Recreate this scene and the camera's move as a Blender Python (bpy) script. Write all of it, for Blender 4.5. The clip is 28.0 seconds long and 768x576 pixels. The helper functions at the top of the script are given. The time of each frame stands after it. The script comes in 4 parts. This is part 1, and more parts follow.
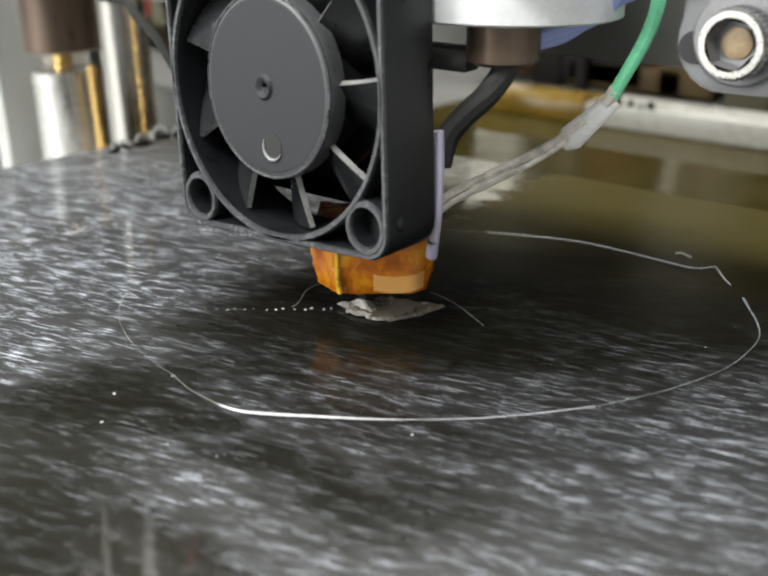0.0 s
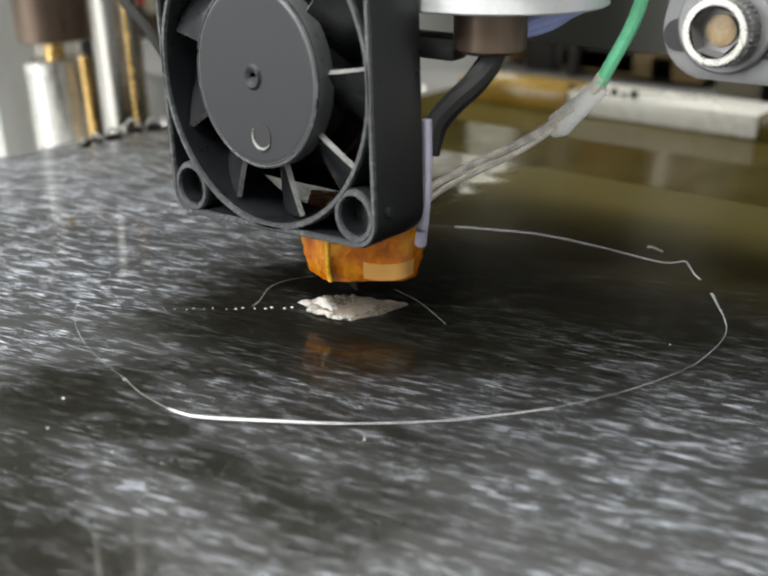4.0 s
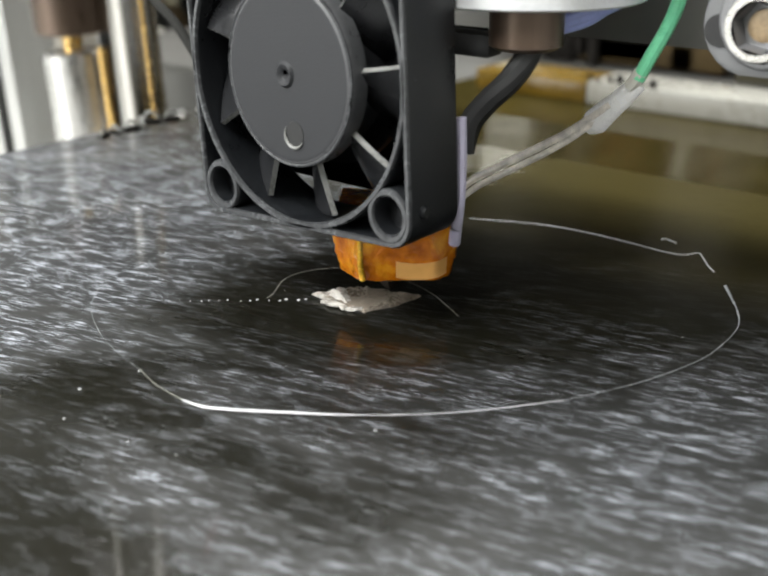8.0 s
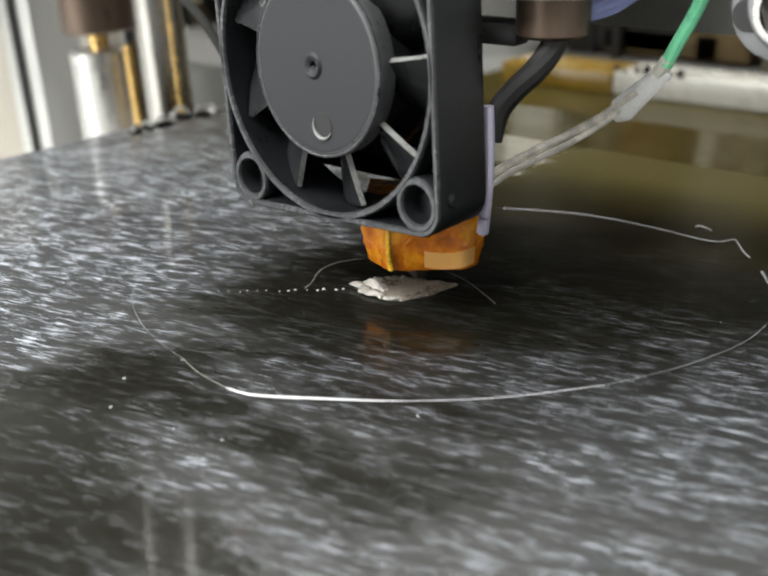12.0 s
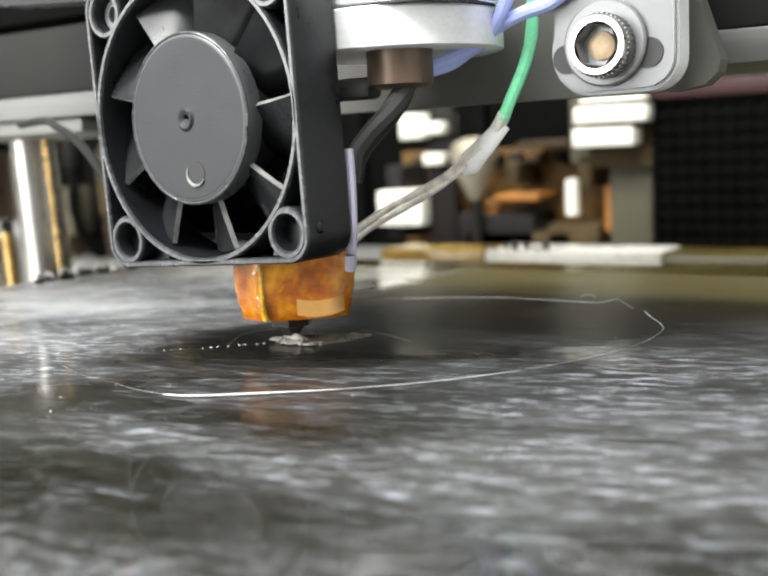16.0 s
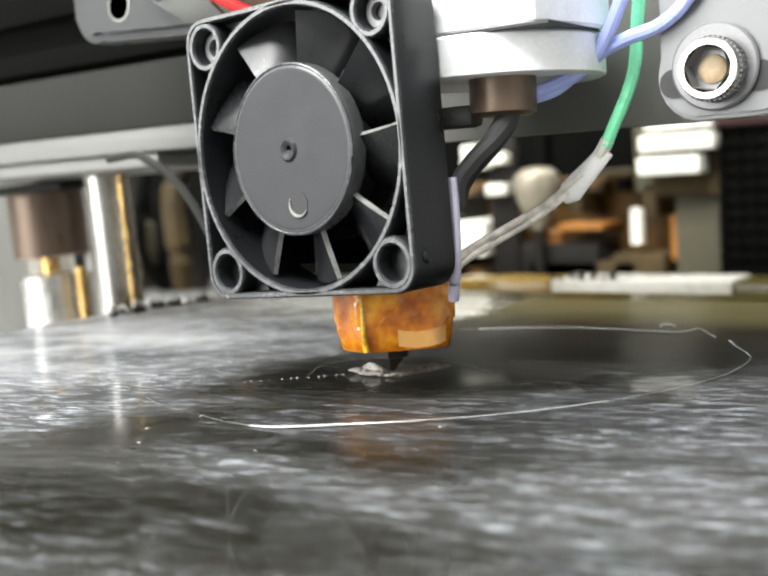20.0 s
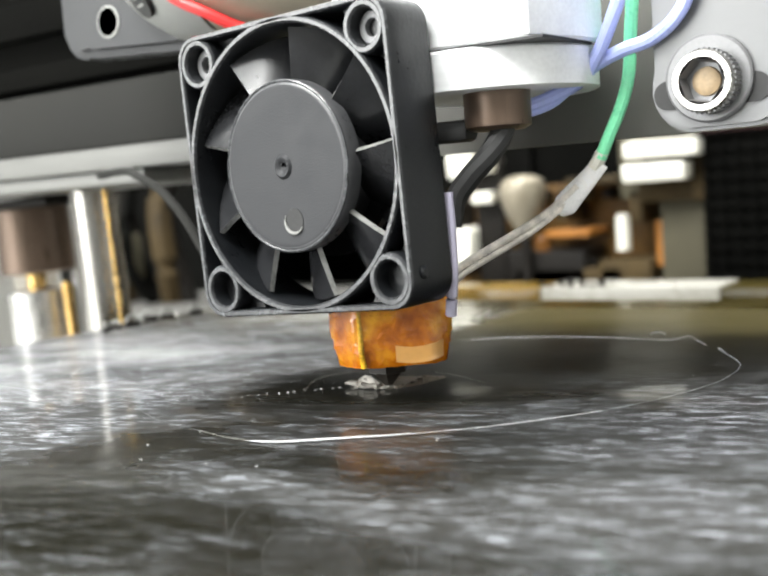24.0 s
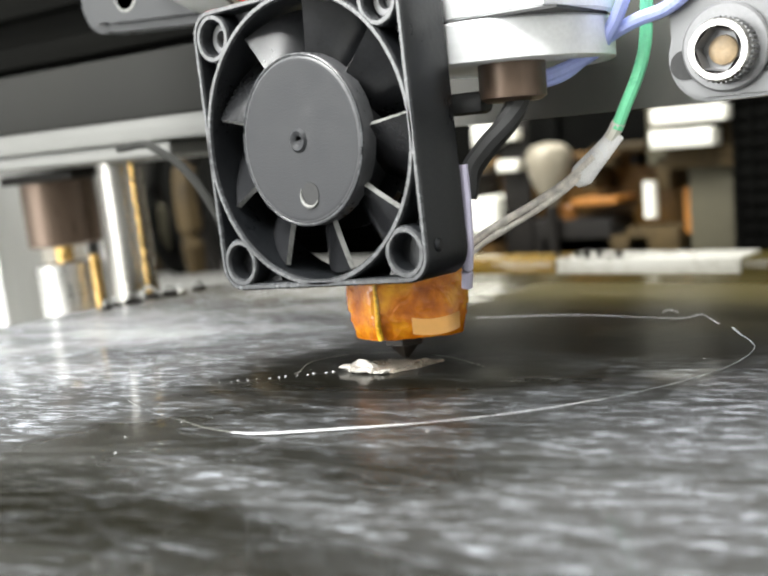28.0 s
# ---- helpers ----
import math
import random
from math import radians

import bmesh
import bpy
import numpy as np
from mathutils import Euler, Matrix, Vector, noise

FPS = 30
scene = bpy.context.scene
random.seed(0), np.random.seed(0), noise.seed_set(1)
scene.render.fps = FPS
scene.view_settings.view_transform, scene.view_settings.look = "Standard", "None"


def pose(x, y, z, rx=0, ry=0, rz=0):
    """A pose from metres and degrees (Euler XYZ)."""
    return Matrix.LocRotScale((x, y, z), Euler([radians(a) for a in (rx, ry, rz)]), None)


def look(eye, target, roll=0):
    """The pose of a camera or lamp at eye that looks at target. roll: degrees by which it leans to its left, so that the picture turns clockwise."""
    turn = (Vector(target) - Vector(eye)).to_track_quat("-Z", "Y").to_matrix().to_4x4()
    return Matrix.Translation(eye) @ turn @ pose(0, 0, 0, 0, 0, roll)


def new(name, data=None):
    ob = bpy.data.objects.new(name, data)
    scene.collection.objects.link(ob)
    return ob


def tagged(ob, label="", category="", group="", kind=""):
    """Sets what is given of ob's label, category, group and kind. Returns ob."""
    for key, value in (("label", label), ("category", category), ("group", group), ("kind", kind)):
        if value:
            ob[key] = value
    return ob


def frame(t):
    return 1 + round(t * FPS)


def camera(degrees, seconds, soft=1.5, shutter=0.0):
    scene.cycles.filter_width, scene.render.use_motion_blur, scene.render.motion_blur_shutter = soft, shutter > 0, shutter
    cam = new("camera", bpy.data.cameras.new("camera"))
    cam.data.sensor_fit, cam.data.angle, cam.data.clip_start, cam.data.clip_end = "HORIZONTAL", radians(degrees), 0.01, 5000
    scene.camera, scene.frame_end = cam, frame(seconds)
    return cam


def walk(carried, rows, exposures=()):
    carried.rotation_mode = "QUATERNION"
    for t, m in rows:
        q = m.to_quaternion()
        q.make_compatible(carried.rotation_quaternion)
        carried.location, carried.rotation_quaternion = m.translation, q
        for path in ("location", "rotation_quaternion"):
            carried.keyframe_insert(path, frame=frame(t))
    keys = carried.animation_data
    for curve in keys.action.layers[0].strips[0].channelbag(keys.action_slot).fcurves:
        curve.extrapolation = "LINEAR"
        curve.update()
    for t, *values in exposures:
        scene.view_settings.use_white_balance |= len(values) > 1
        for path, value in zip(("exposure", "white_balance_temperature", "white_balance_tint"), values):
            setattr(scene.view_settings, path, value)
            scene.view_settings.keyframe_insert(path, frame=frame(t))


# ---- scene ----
FOV = 39.80
CAM = [
    (0.0, 0.10212, -0.10363, 0.06136, 38.474, -20.397, -0.255),
    (0.5, 0.10367, -0.10243, 0.06233, 38.672, -20.598, -0.125),
    (1.0, 0.10506, -0.10136, 0.06362, 38.625, -20.825, -0.094),
    (1.5, 0.10347, -0.10257, 0.06249, 38.667, -20.903, 0.067),
    (2.0, 0.10512, -0.10132, 0.06355, 38.803, -21.135, 0.005),
    (2.5, 0.10402, -0.10183, 0.06297, 38.687, -21.198, 0.022),
    (3.0, 0.10507, -0.10163, 0.06313, 38.639, -21.167, 0.033),
    (3.5, 0.10400, -0.10406, 0.06162, 38.118, -21.062, 0.043),
    (5.5, 0.10655, -0.10296, 0.06300, 38.975, -21.249, 0.267),
    (6.0, 0.10611, -0.10354, 0.06269, 39.076, -21.362, 0.287),
    (6.5, 0.10709, -0.10221, 0.06376, 39.184, -21.391, 0.223),
    (7.0, 0.10558, -0.10417, 0.06205, 39.140, -21.419, 0.329),
    (7.5, 0.10664, -0.10294, 0.06357, 39.177, -21.578, 0.426),
    (8.0, 0.10585, -0.10328, 0.06266, 39.290, -21.659, 0.459),
    (8.5, 0.10583, -0.10347, 0.06296, 39.313, -21.830, 0.461),
    (9.0, 0.10635, -0.10290, 0.06358, 39.551, -21.948, 0.477),
    (9.5, 0.10522, -0.10476, 0.06283, 39.534, -22.079, 0.550),
    (10.0, 0.10650, -0.10317, 0.06398, 39.742, -22.141, 0.742),
    (10.5, 0.10499, -0.10463, 0.06271, 39.842, -22.243, 0.775),
    (11.0, 0.10613, -0.10328, 0.06329, 40.230, -22.152, 0.788),
    (11.5, 0.10540, -0.10411, 0.06317, 40.265, -22.213, 0.802),
    (12.0, 0.10494, -0.10478, 0.06200, 40.180, -21.827, 1.394),
    (12.5, 0.10714, -0.10514, 0.05668, 38.112, -18.770, 3.596),
    (12.7, 0.11244, -0.10828, 0.04821, 39.300, -13.465, 4.134),
    (13.0, 0.11055, -0.11085, 0.04320, 40.248, -14.580, -3.363),
    (13.2, 0.11503, -0.11213, 0.04360, 38.071, -14.975, -1.175),
    (13.5, 0.11704, -0.11110, 0.03834, 37.870, -11.981, -0.929),
    (15.5, 0.10893, -0.11917, 0.03035, 32.746, -7.901, 2.428),
    (16.0, 0.11027, -0.11844, 0.03153, 32.796, -7.685, 2.662),
    (16.5, 0.10825, -0.11847, 0.02995, 32.486, -7.618, 2.452),
    (17.0, 0.11002, -0.12101, 0.03133, 32.468, -7.659, 2.455),
    (17.5, 0.10882, -0.12029, 0.03096, 32.333, -7.515, 2.715),
    (18.0, 0.10861, -0.12019, 0.03130, 33.980, -6.828, 2.634),
    (18.5, 0.10859, -0.12014, 0.03206, 35.404, -6.206, 3.217),
    (19.0, 0.10681, -0.12068, 0.03098, 35.748, -6.085, 3.243),
    (19.5, 0.10835, -0.12115, 0.03262, 35.874, -5.804, 3.569),
    (20.0, 0.10657, -0.12080, 0.03143, 35.693, -5.818, 3.389),
    (20.5, 0.10768, -0.12055, 0.03265, 35.618, -5.631, 3.805),
    (22.5, 0.10474, -0.12067, 0.03148, 34.789, -5.819, 3.658),
    (23.0, 0.10723, -0.12034, 0.03335, 34.929, -5.496, 4.085),
    (23.5, 0.10592, -0.12029, 0.03229, 34.850, -5.605, 3.994),
    (24.0, 0.10693, -0.12098, 0.03276, 34.955, -5.478, 4.160),
    (24.5, 0.10912, -0.12133, 0.03287, 35.143, -5.289, 4.160),
    (25.0, 0.10940, -0.12201, 0.03261, 35.336, -5.173, 4.247),
    (25.5, 0.10831, -0.12106, 0.03192, 35.182, -5.173, 4.343),
    (26.0, 0.10857, -0.12122, 0.03239, 35.240, -5.143, 4.432),
    (26.5, 0.10749, -0.12125, 0.03191, 35.151, -5.204, 4.429),
    (27.0, 0.10649, -0.12117, 0.03118, 35.176, -5.224, 4.285),
    (27.5, 0.10804, -0.12147, 0.03305, 35.404, -5.493, 4.336),
    (28.0, 0.10600, -0.12077, 0.03341, 36.217, -7.100, 4.689),
]
HEAD = [
    (0.0, 0.00000),
    (0.5, 0.00338),
    (1.0, 0.00837),
    (1.5, 0.00214),
    (2.0, 0.00805),
    (2.5, 0.00482),
    (3.0, 0.00649),
    (3.5, -0.00051),
    (5.5, 0.00667),
    (6.0, 0.00089),
    (6.5, -0.00024),
    (7.0, 0.00129),
    (7.5, 0.00859),
    (8.0, 0.00476),
    (8.5, 0.00048),
    (9.0, -0.00031),
    (9.5, 0.00229),
    (10.0, 0.00868),
    (10.5, 0.00292),
    (11.0, -0.00031),
    (11.5, 0.00007),
    (12.0, 0.00397),
    (12.5, 0.00974),
    (12.7, 0.00680),
    (13.0, 0.00217),
    (13.2, 0.00337),
    (13.5, 0.00213),
    (15.5, 0.00206),
    (16.0, 0.00010),
    (16.5, 0.00311),
    (17.0, 0.00774),
    (17.5, 0.00539),
    (18.0, 0.00106),
    (18.5, 0.00013),
    (19.0, 0.00355),
    (19.5, 0.00844),
    (20.0, 0.00362),
    (20.5, -0.00009),
    (22.5, 0.00112),
    (23.0, -0.00159),
    (23.5, 0.00021),
    (24.0, 0.00543),
    (24.5, 0.00876),
    (25.0, 0.00790),
    (25.5, 0.00607),
    (26.0, 0.00756),
    (26.5, 0.00589),
    (27.0, 0.00282),
    (27.5, 0.00796),
    (28.0, 0.00306),
]
BED = [
    (0.0, 0.00000),
    (0.5, 0.00022),
    (1.0, 0.00017),
    (1.5, 0.00162),
    (2.0, 0.00080),
    (2.5, 0.00272),
    (3.0, 0.00094),
    (3.5, -0.00639),
    (5.5, -0.00642),
    (6.0, -0.00747),
    (6.5, -0.00482),
    (7.0, -0.00798),
    (7.5, -0.00501),
    (8.0, -0.00589),
    (8.5, -0.00562),
    (9.0, -0.00383),
    (9.5, -0.00665),
    (10.0, -0.00386),
    (10.5, -0.00565),
    (11.0, -0.00360),
    (11.5, -0.00356),
    (12.0, -0.00475),
    (12.5, -0.00031),
    (12.7, -0.00373),
    (13.0, -0.00397),
    (13.2, -0.00184),
    (13.5, 0.00198),
    (15.5, -0.00037),
    (16.0, 0.00177),
    (16.5, 0.00038),
    (17.0, -0.00015),
    (17.5, 0.00037),
    (18.0, 0.00136),
    (18.5, 0.00268),
    (19.0, 0.00062),
    (19.5, 0.00182),
    (20.0, 0.00110),
    (20.5, 0.00296),
    (22.5, 0.00122),
    (23.0, 0.00390),
    (23.5, 0.00284),
    (24.0, 0.00318),
    (24.5, -0.00302),
    (25.0, -0.00505),
    (25.5, -0.00574),
    (26.0, -0.00343),
    (26.5, -0.00407),
    (27.0, -0.00680),
    (27.5, -0.00057),
    (28.0, -0.00623),
]
cam = camera(FOV, 28.0, soft=2.2)
walk(cam, [(t, pose(x, y, z, 90 + pitch, roll, yaw)) for t, x, y, z, yaw, pitch, roll in CAM],
     exposures=[(0, 0.09), (12.4, 0.09), (13.6, 0.73), (28, 0.76)])

# ---- light: a workshop window, and unseen ceiling lamps added to brighten it ----
world = bpy.data.worlds.new("room_air")
scene.world = world
world.use_nodes = True
world.node_tree.nodes["Background"].inputs[0].default_value = (0.9, 0.95, 1.0, 1)
world.node_tree.nodes["Background"].inputs[1].default_value = 0.34


def area(name, eye, target, sx, sy, power, colour):
    d = bpy.data.lights.new(name, "AREA")
    d.shape, d.size, d.size_y, d.energy, d.color = "RECTANGLE", sx, sy, power, colour
    ob = new(name, d)
    ob.matrix_world = look(eye, target)
    return ob


area("window_light", (-0.87, -1.5, 0.42), (0, 0.05, 0.03), 1.1, 0.9, 26, (0.99, 1.0, 0.98))
# two overhead area lamps, added for brightness and glints
area("added_ceiling_light", (-0.35, 0.6, 1.5), (0, 0.05, 0), 1.2, 0.45, 52, (0.99, 1.0, 0.98))
area("added_ceiling_light", (-0.2, -1.12, 1.5), (0, 0.05, 0), 1.5, 0.6, 58, (0.99, 1.0, 0.98))
cam.data.dof.use_dof, cam.data.dof.focus_distance, cam.data.dof.aperture_fstop = True, 0.158, 25


# ---- materials ----
def mat(name, colour, rough=0.5, metal=0.0, grain=0.0, scale=400.0, bump=0.0, stretch=(1, 1, 1), coat=0.0, spread=0.1, shine=0.5):
    m = bpy.data.materials.new(name)
    m.use_nodes = True
    nt = m.node_tree
    n, l = nt.nodes, nt.links
    b = n["Principled BSDF"]
    b.inputs["Roughness"].default_value, b.inputs["Metallic"].default_value = rough, metal
    b.inputs["Base Color"].default_value = (*colour, 1)
    b.inputs["Coat Weight"].default_value = coat
    b.inputs["Specular IOR Level"].default_value = shine
    co = n.new("ShaderNodeTexCoord")
    mp = n.new("ShaderNodeMapping")
    mp.inputs["Scale"].default_value = stretch
    l.new(co.outputs["Object"], mp.inputs[0])
    fine, wide = n.new("ShaderNodeTexNoise"), n.new("ShaderNodeTexNoise")
    fine.inputs["Scale"].default_value, wide.inputs["Scale"].default_value = scale * 4, scale * 0.4
    fine.inputs["Detail"].default_value = 6
    for t in (fine, wide):
        l.new(mp.outputs[0], t.inputs["Vector"])
    mx = n.new("ShaderNodeMath")
    mx.operation = "MULTIPLY_ADD"
    l.new(wide.outputs[0], mx.inputs[0])
    mx.inputs[1].default_value = 0.6
    half = n.new("ShaderNodeMath")
    half.operation = "MULTIPLY"
    l.new(fine.outputs[0], half.inputs[0])
    half.inputs[1].default_value = 0.4
    l.new(half.outputs[0], mx.inputs[2])
    if grain:
        ramp = n.new("ShaderNodeMapRange")
        ramp.inputs[1].default_value, ramp.inputs[2].default_value = 0.35, 0.65
        ramp.inputs[3].default_value, ramp.inputs[4].default_value = 1 - grain, 1 + grain
        l.new(mx.outputs[0], ramp.inputs[0])
        mul = n.new("ShaderNodeVectorMath")
        mul.operation = "SCALE"
        mul.inputs[0].default_value = colour
        l.new(ramp.outputs[0], mul.inputs["Scale"])
        l.new(mul.outputs[0], b.inputs["Base Color"])
    rr = n.new("ShaderNodeMapRange")
    rr.inputs[1].default_value, rr.inputs[2].default_value = 0.35, 0.65
    rr.inputs[3].default_value, rr.inputs[4].default_value = max(rough - spread, 0.02), min(rough + spread, 1)
    l.new(mx.outputs[0], rr.inputs[0])
    l.new(rr.outputs[0], b.inputs["Roughness"])
    if bump:
        bp = n.new("ShaderNodeBump")
        bp.inputs["Strength"].default_value, bp.inputs["Distance"].default_value = bump, 0.0002
        l.new(fine.outputs[0], bp.inputs["Height"])
        l.new(bp.outputs[0], b.inputs["Normal"])
    return m


def glass_mat():
    """Dark glass with a dried film of glue, wiped on in long streaks."""
    m = bpy.data.materials.new("filmed_glass")
    m.use_nodes = True
    n, l = m.node_tree.nodes, m.node_tree.links
    b = n["Principled BSDF"]
    co = n.new("ShaderNodeTexCoord")

    def noise_at(scale, stretch, turn, detail=4.0, rough=0.55):
        mp = n.new("ShaderNodeMapping")
        mp.vector_type = "TEXTURE"
        mp.inputs["Rotation"].default_value = (0, 0, radians(turn))
        mp.inputs["Scale"].default_value = [1 / q for q in stretch]
        l.new(co.outputs["Object"], mp.inputs[0])
        t = n.new("ShaderNodeTexNoise")
        t.inputs["Scale"].default_value, t.inputs["Detail"].default_value, t.inputs["Roughness"].default_value = scale, detail, rough
        l.new(mp.outputs[0], t.inputs["Vector"])
        return t.outputs[0]

    def ramp(src, lo, hi, a=0.0, c=1.0):
        r = n.new("ShaderNodeMapRange")
        r.interpolation_type = "SMOOTHSTEP"
        for k, v in enumerate((lo, hi, a, c)):
            r.inputs[k + 1].default_value = v
        l.new(src, r.inputs[0])
        return r.outputs[0]

    def mix(op, p, q):
        r = n.new("ShaderNodeMath")
        r.operation = op
        for k, v in enumerate((p, q)):
            if isinstance(v, float):
                r.inputs[k].default_value = v
            else:
                l.new(v, r.inputs[k])
        return r.outputs[0]

    fine = ramp(noise_at(3700.0, (0.06, 1, 1), 14, 4.0, 0.7), 0.51, 0.60)
    gap = ramp(noise_at(560.0, (0.25, 1, 1), 14, 4.0, 0.65), 0.40, 0.62)
    streak = mix("MULTIPLY", fine, gap)
    broad = ramp(noise_at(48.0, (0.45, 1, 1), 16, 4.0, 0.55), 0.36, 0.66)
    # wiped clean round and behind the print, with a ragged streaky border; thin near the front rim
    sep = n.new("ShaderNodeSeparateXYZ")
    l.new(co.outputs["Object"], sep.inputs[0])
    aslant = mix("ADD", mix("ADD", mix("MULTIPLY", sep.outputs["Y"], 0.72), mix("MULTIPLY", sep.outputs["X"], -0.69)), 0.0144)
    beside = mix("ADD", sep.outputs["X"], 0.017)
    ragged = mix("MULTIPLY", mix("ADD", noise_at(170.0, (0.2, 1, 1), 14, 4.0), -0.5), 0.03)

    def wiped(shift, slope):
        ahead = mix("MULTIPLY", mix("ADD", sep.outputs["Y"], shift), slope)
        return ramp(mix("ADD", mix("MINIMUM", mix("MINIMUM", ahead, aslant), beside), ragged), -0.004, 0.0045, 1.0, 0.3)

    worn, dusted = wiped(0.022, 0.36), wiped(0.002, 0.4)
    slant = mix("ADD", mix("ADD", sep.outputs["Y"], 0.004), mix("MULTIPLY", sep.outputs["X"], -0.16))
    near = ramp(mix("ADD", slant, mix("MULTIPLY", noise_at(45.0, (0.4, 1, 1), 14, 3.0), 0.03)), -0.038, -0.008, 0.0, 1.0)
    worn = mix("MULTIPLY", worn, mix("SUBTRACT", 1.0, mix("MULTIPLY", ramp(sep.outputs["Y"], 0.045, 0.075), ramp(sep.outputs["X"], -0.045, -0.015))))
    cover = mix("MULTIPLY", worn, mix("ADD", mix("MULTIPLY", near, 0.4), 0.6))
    side = ramp(mix("ADD", sep.outputs["X"], mix("MULTIPLY", broad, -0.02)), -0.055, -0.005, 3.2, 0.0)
    side = mix("ADD", side, ramp(mix("ADD", sep.outputs["X"], mix("MULTIPLY", broad, 0.03)), 0.03, 0.075, 0.0, 0.55))
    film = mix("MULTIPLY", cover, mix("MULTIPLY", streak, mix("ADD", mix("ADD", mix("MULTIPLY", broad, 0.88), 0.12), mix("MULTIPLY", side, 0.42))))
    # sheen amount graded for brightness: more to the right, less at the rear
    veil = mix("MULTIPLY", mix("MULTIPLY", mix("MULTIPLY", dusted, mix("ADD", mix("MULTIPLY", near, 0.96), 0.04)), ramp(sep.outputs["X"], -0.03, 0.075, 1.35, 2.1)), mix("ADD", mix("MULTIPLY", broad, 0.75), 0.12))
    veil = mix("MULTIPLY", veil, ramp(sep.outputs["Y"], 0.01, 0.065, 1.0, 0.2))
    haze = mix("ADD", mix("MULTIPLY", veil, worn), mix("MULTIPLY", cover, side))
    cl = n.new("ShaderNodeMix")
    cl.data_type = "RGBA"
    cl.inputs[7].default_value = FILM_COLOUR
    # the base colour turns from near black to amber towards the rear
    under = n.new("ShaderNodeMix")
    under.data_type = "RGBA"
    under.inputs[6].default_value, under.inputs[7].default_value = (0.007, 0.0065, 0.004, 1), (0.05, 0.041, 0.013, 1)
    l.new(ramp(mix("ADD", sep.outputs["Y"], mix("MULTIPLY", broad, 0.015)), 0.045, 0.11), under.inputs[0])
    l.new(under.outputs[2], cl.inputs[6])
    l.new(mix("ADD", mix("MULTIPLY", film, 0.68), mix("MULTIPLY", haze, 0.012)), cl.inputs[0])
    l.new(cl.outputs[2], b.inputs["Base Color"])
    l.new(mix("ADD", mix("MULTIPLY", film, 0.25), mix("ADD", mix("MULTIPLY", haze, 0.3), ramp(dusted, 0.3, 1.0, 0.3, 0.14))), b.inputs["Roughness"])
    # sheen on the dusty dry film stands in for missing light from behind
    b.inputs["Sheen Roughness"].default_value = 0.11
    l.new(mix("ADD", mix("MULTIPLY", veil, 0.9), mix("MULTIPLY", film, 0.12)), b.inputs["Sheen Weight"])
    bp = n.new("ShaderNodeBump")
    bp.inputs["Strength"].default_value, bp.inputs["Distance"].default_value = 0.15, 0.0001
    l.new(streak, bp.inputs["Height"])
    l.new(bp.outputs[0], b.inputs["Normal"])
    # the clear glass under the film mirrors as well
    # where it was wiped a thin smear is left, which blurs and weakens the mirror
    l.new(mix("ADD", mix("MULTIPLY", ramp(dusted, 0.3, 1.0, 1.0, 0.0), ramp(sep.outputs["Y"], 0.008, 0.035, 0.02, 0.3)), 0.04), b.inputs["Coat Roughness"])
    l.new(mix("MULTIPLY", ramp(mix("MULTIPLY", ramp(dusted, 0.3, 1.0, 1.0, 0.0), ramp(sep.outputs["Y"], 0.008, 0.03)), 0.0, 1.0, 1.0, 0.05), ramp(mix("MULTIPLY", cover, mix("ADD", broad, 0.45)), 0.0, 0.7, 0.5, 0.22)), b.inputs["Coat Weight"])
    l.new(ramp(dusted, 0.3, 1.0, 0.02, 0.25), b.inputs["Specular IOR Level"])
    return m


def kapton_mat():
    m = mat("amber_tape", (0.6, 0.22, 0.03), 0.14, grain=0.0, scale=160, bump=0.3)
    n, l = m.node_tree.nodes, m.node_tree.links
    b = n["Principled BSDF"]
    co = n.new("ShaderNodeTexCoord")
    t = n.new("ShaderNodeTexNoise")
    t.inputs["Scale"].default_value, t.inputs["Detail"].default_value = 260.0, 5.0
    l.new(co.outputs["Object"], t.inputs["Vector"])
    r = n.new("ShaderNodeValToRGB")
    e = r.color_ramp.elements
    e[0].position, e[0].color = 0.25, (0.26, 0.048, 0.001, 1)
    e[1].position, e[1].color = 0.72, (0.92, 0.43, 0.02, 1)
    mid = e.new(0.5)
    mid.color = (0.64, 0.185, 0.004, 1)
    l.new(t.outputs[0], r.inputs[0])
    l.new(r.outputs[0], b.inputs["Base Color"])
    b.inputs["Subsurface Weight"].default_value = 0.0
    b.inputs["Coat Weight"].default_value = 0.7
    # sharp little creases
    v = n.new("ShaderNodeTexNoise")
    v.inputs["Scale"].default_value, v.inputs["Detail"].default_value, v.inputs["Distortion"].default_value = 330.0, 2.0, 1.2
    l.new(co.outputs["Object"], v.inputs["Vector"])
    bp = n.new("ShaderNodeBump")
    bp.inputs["Strength"].default_value, bp.inputs["Distance"].default_value = 0.5, 0.0009
    l.new(v.outputs[0], bp.inputs["Height"])
    l.new(bp.outputs[0], b.inputs["Normal"])
    l.new(bp.outputs[0], b.inputs["Coat Normal"])
    return m


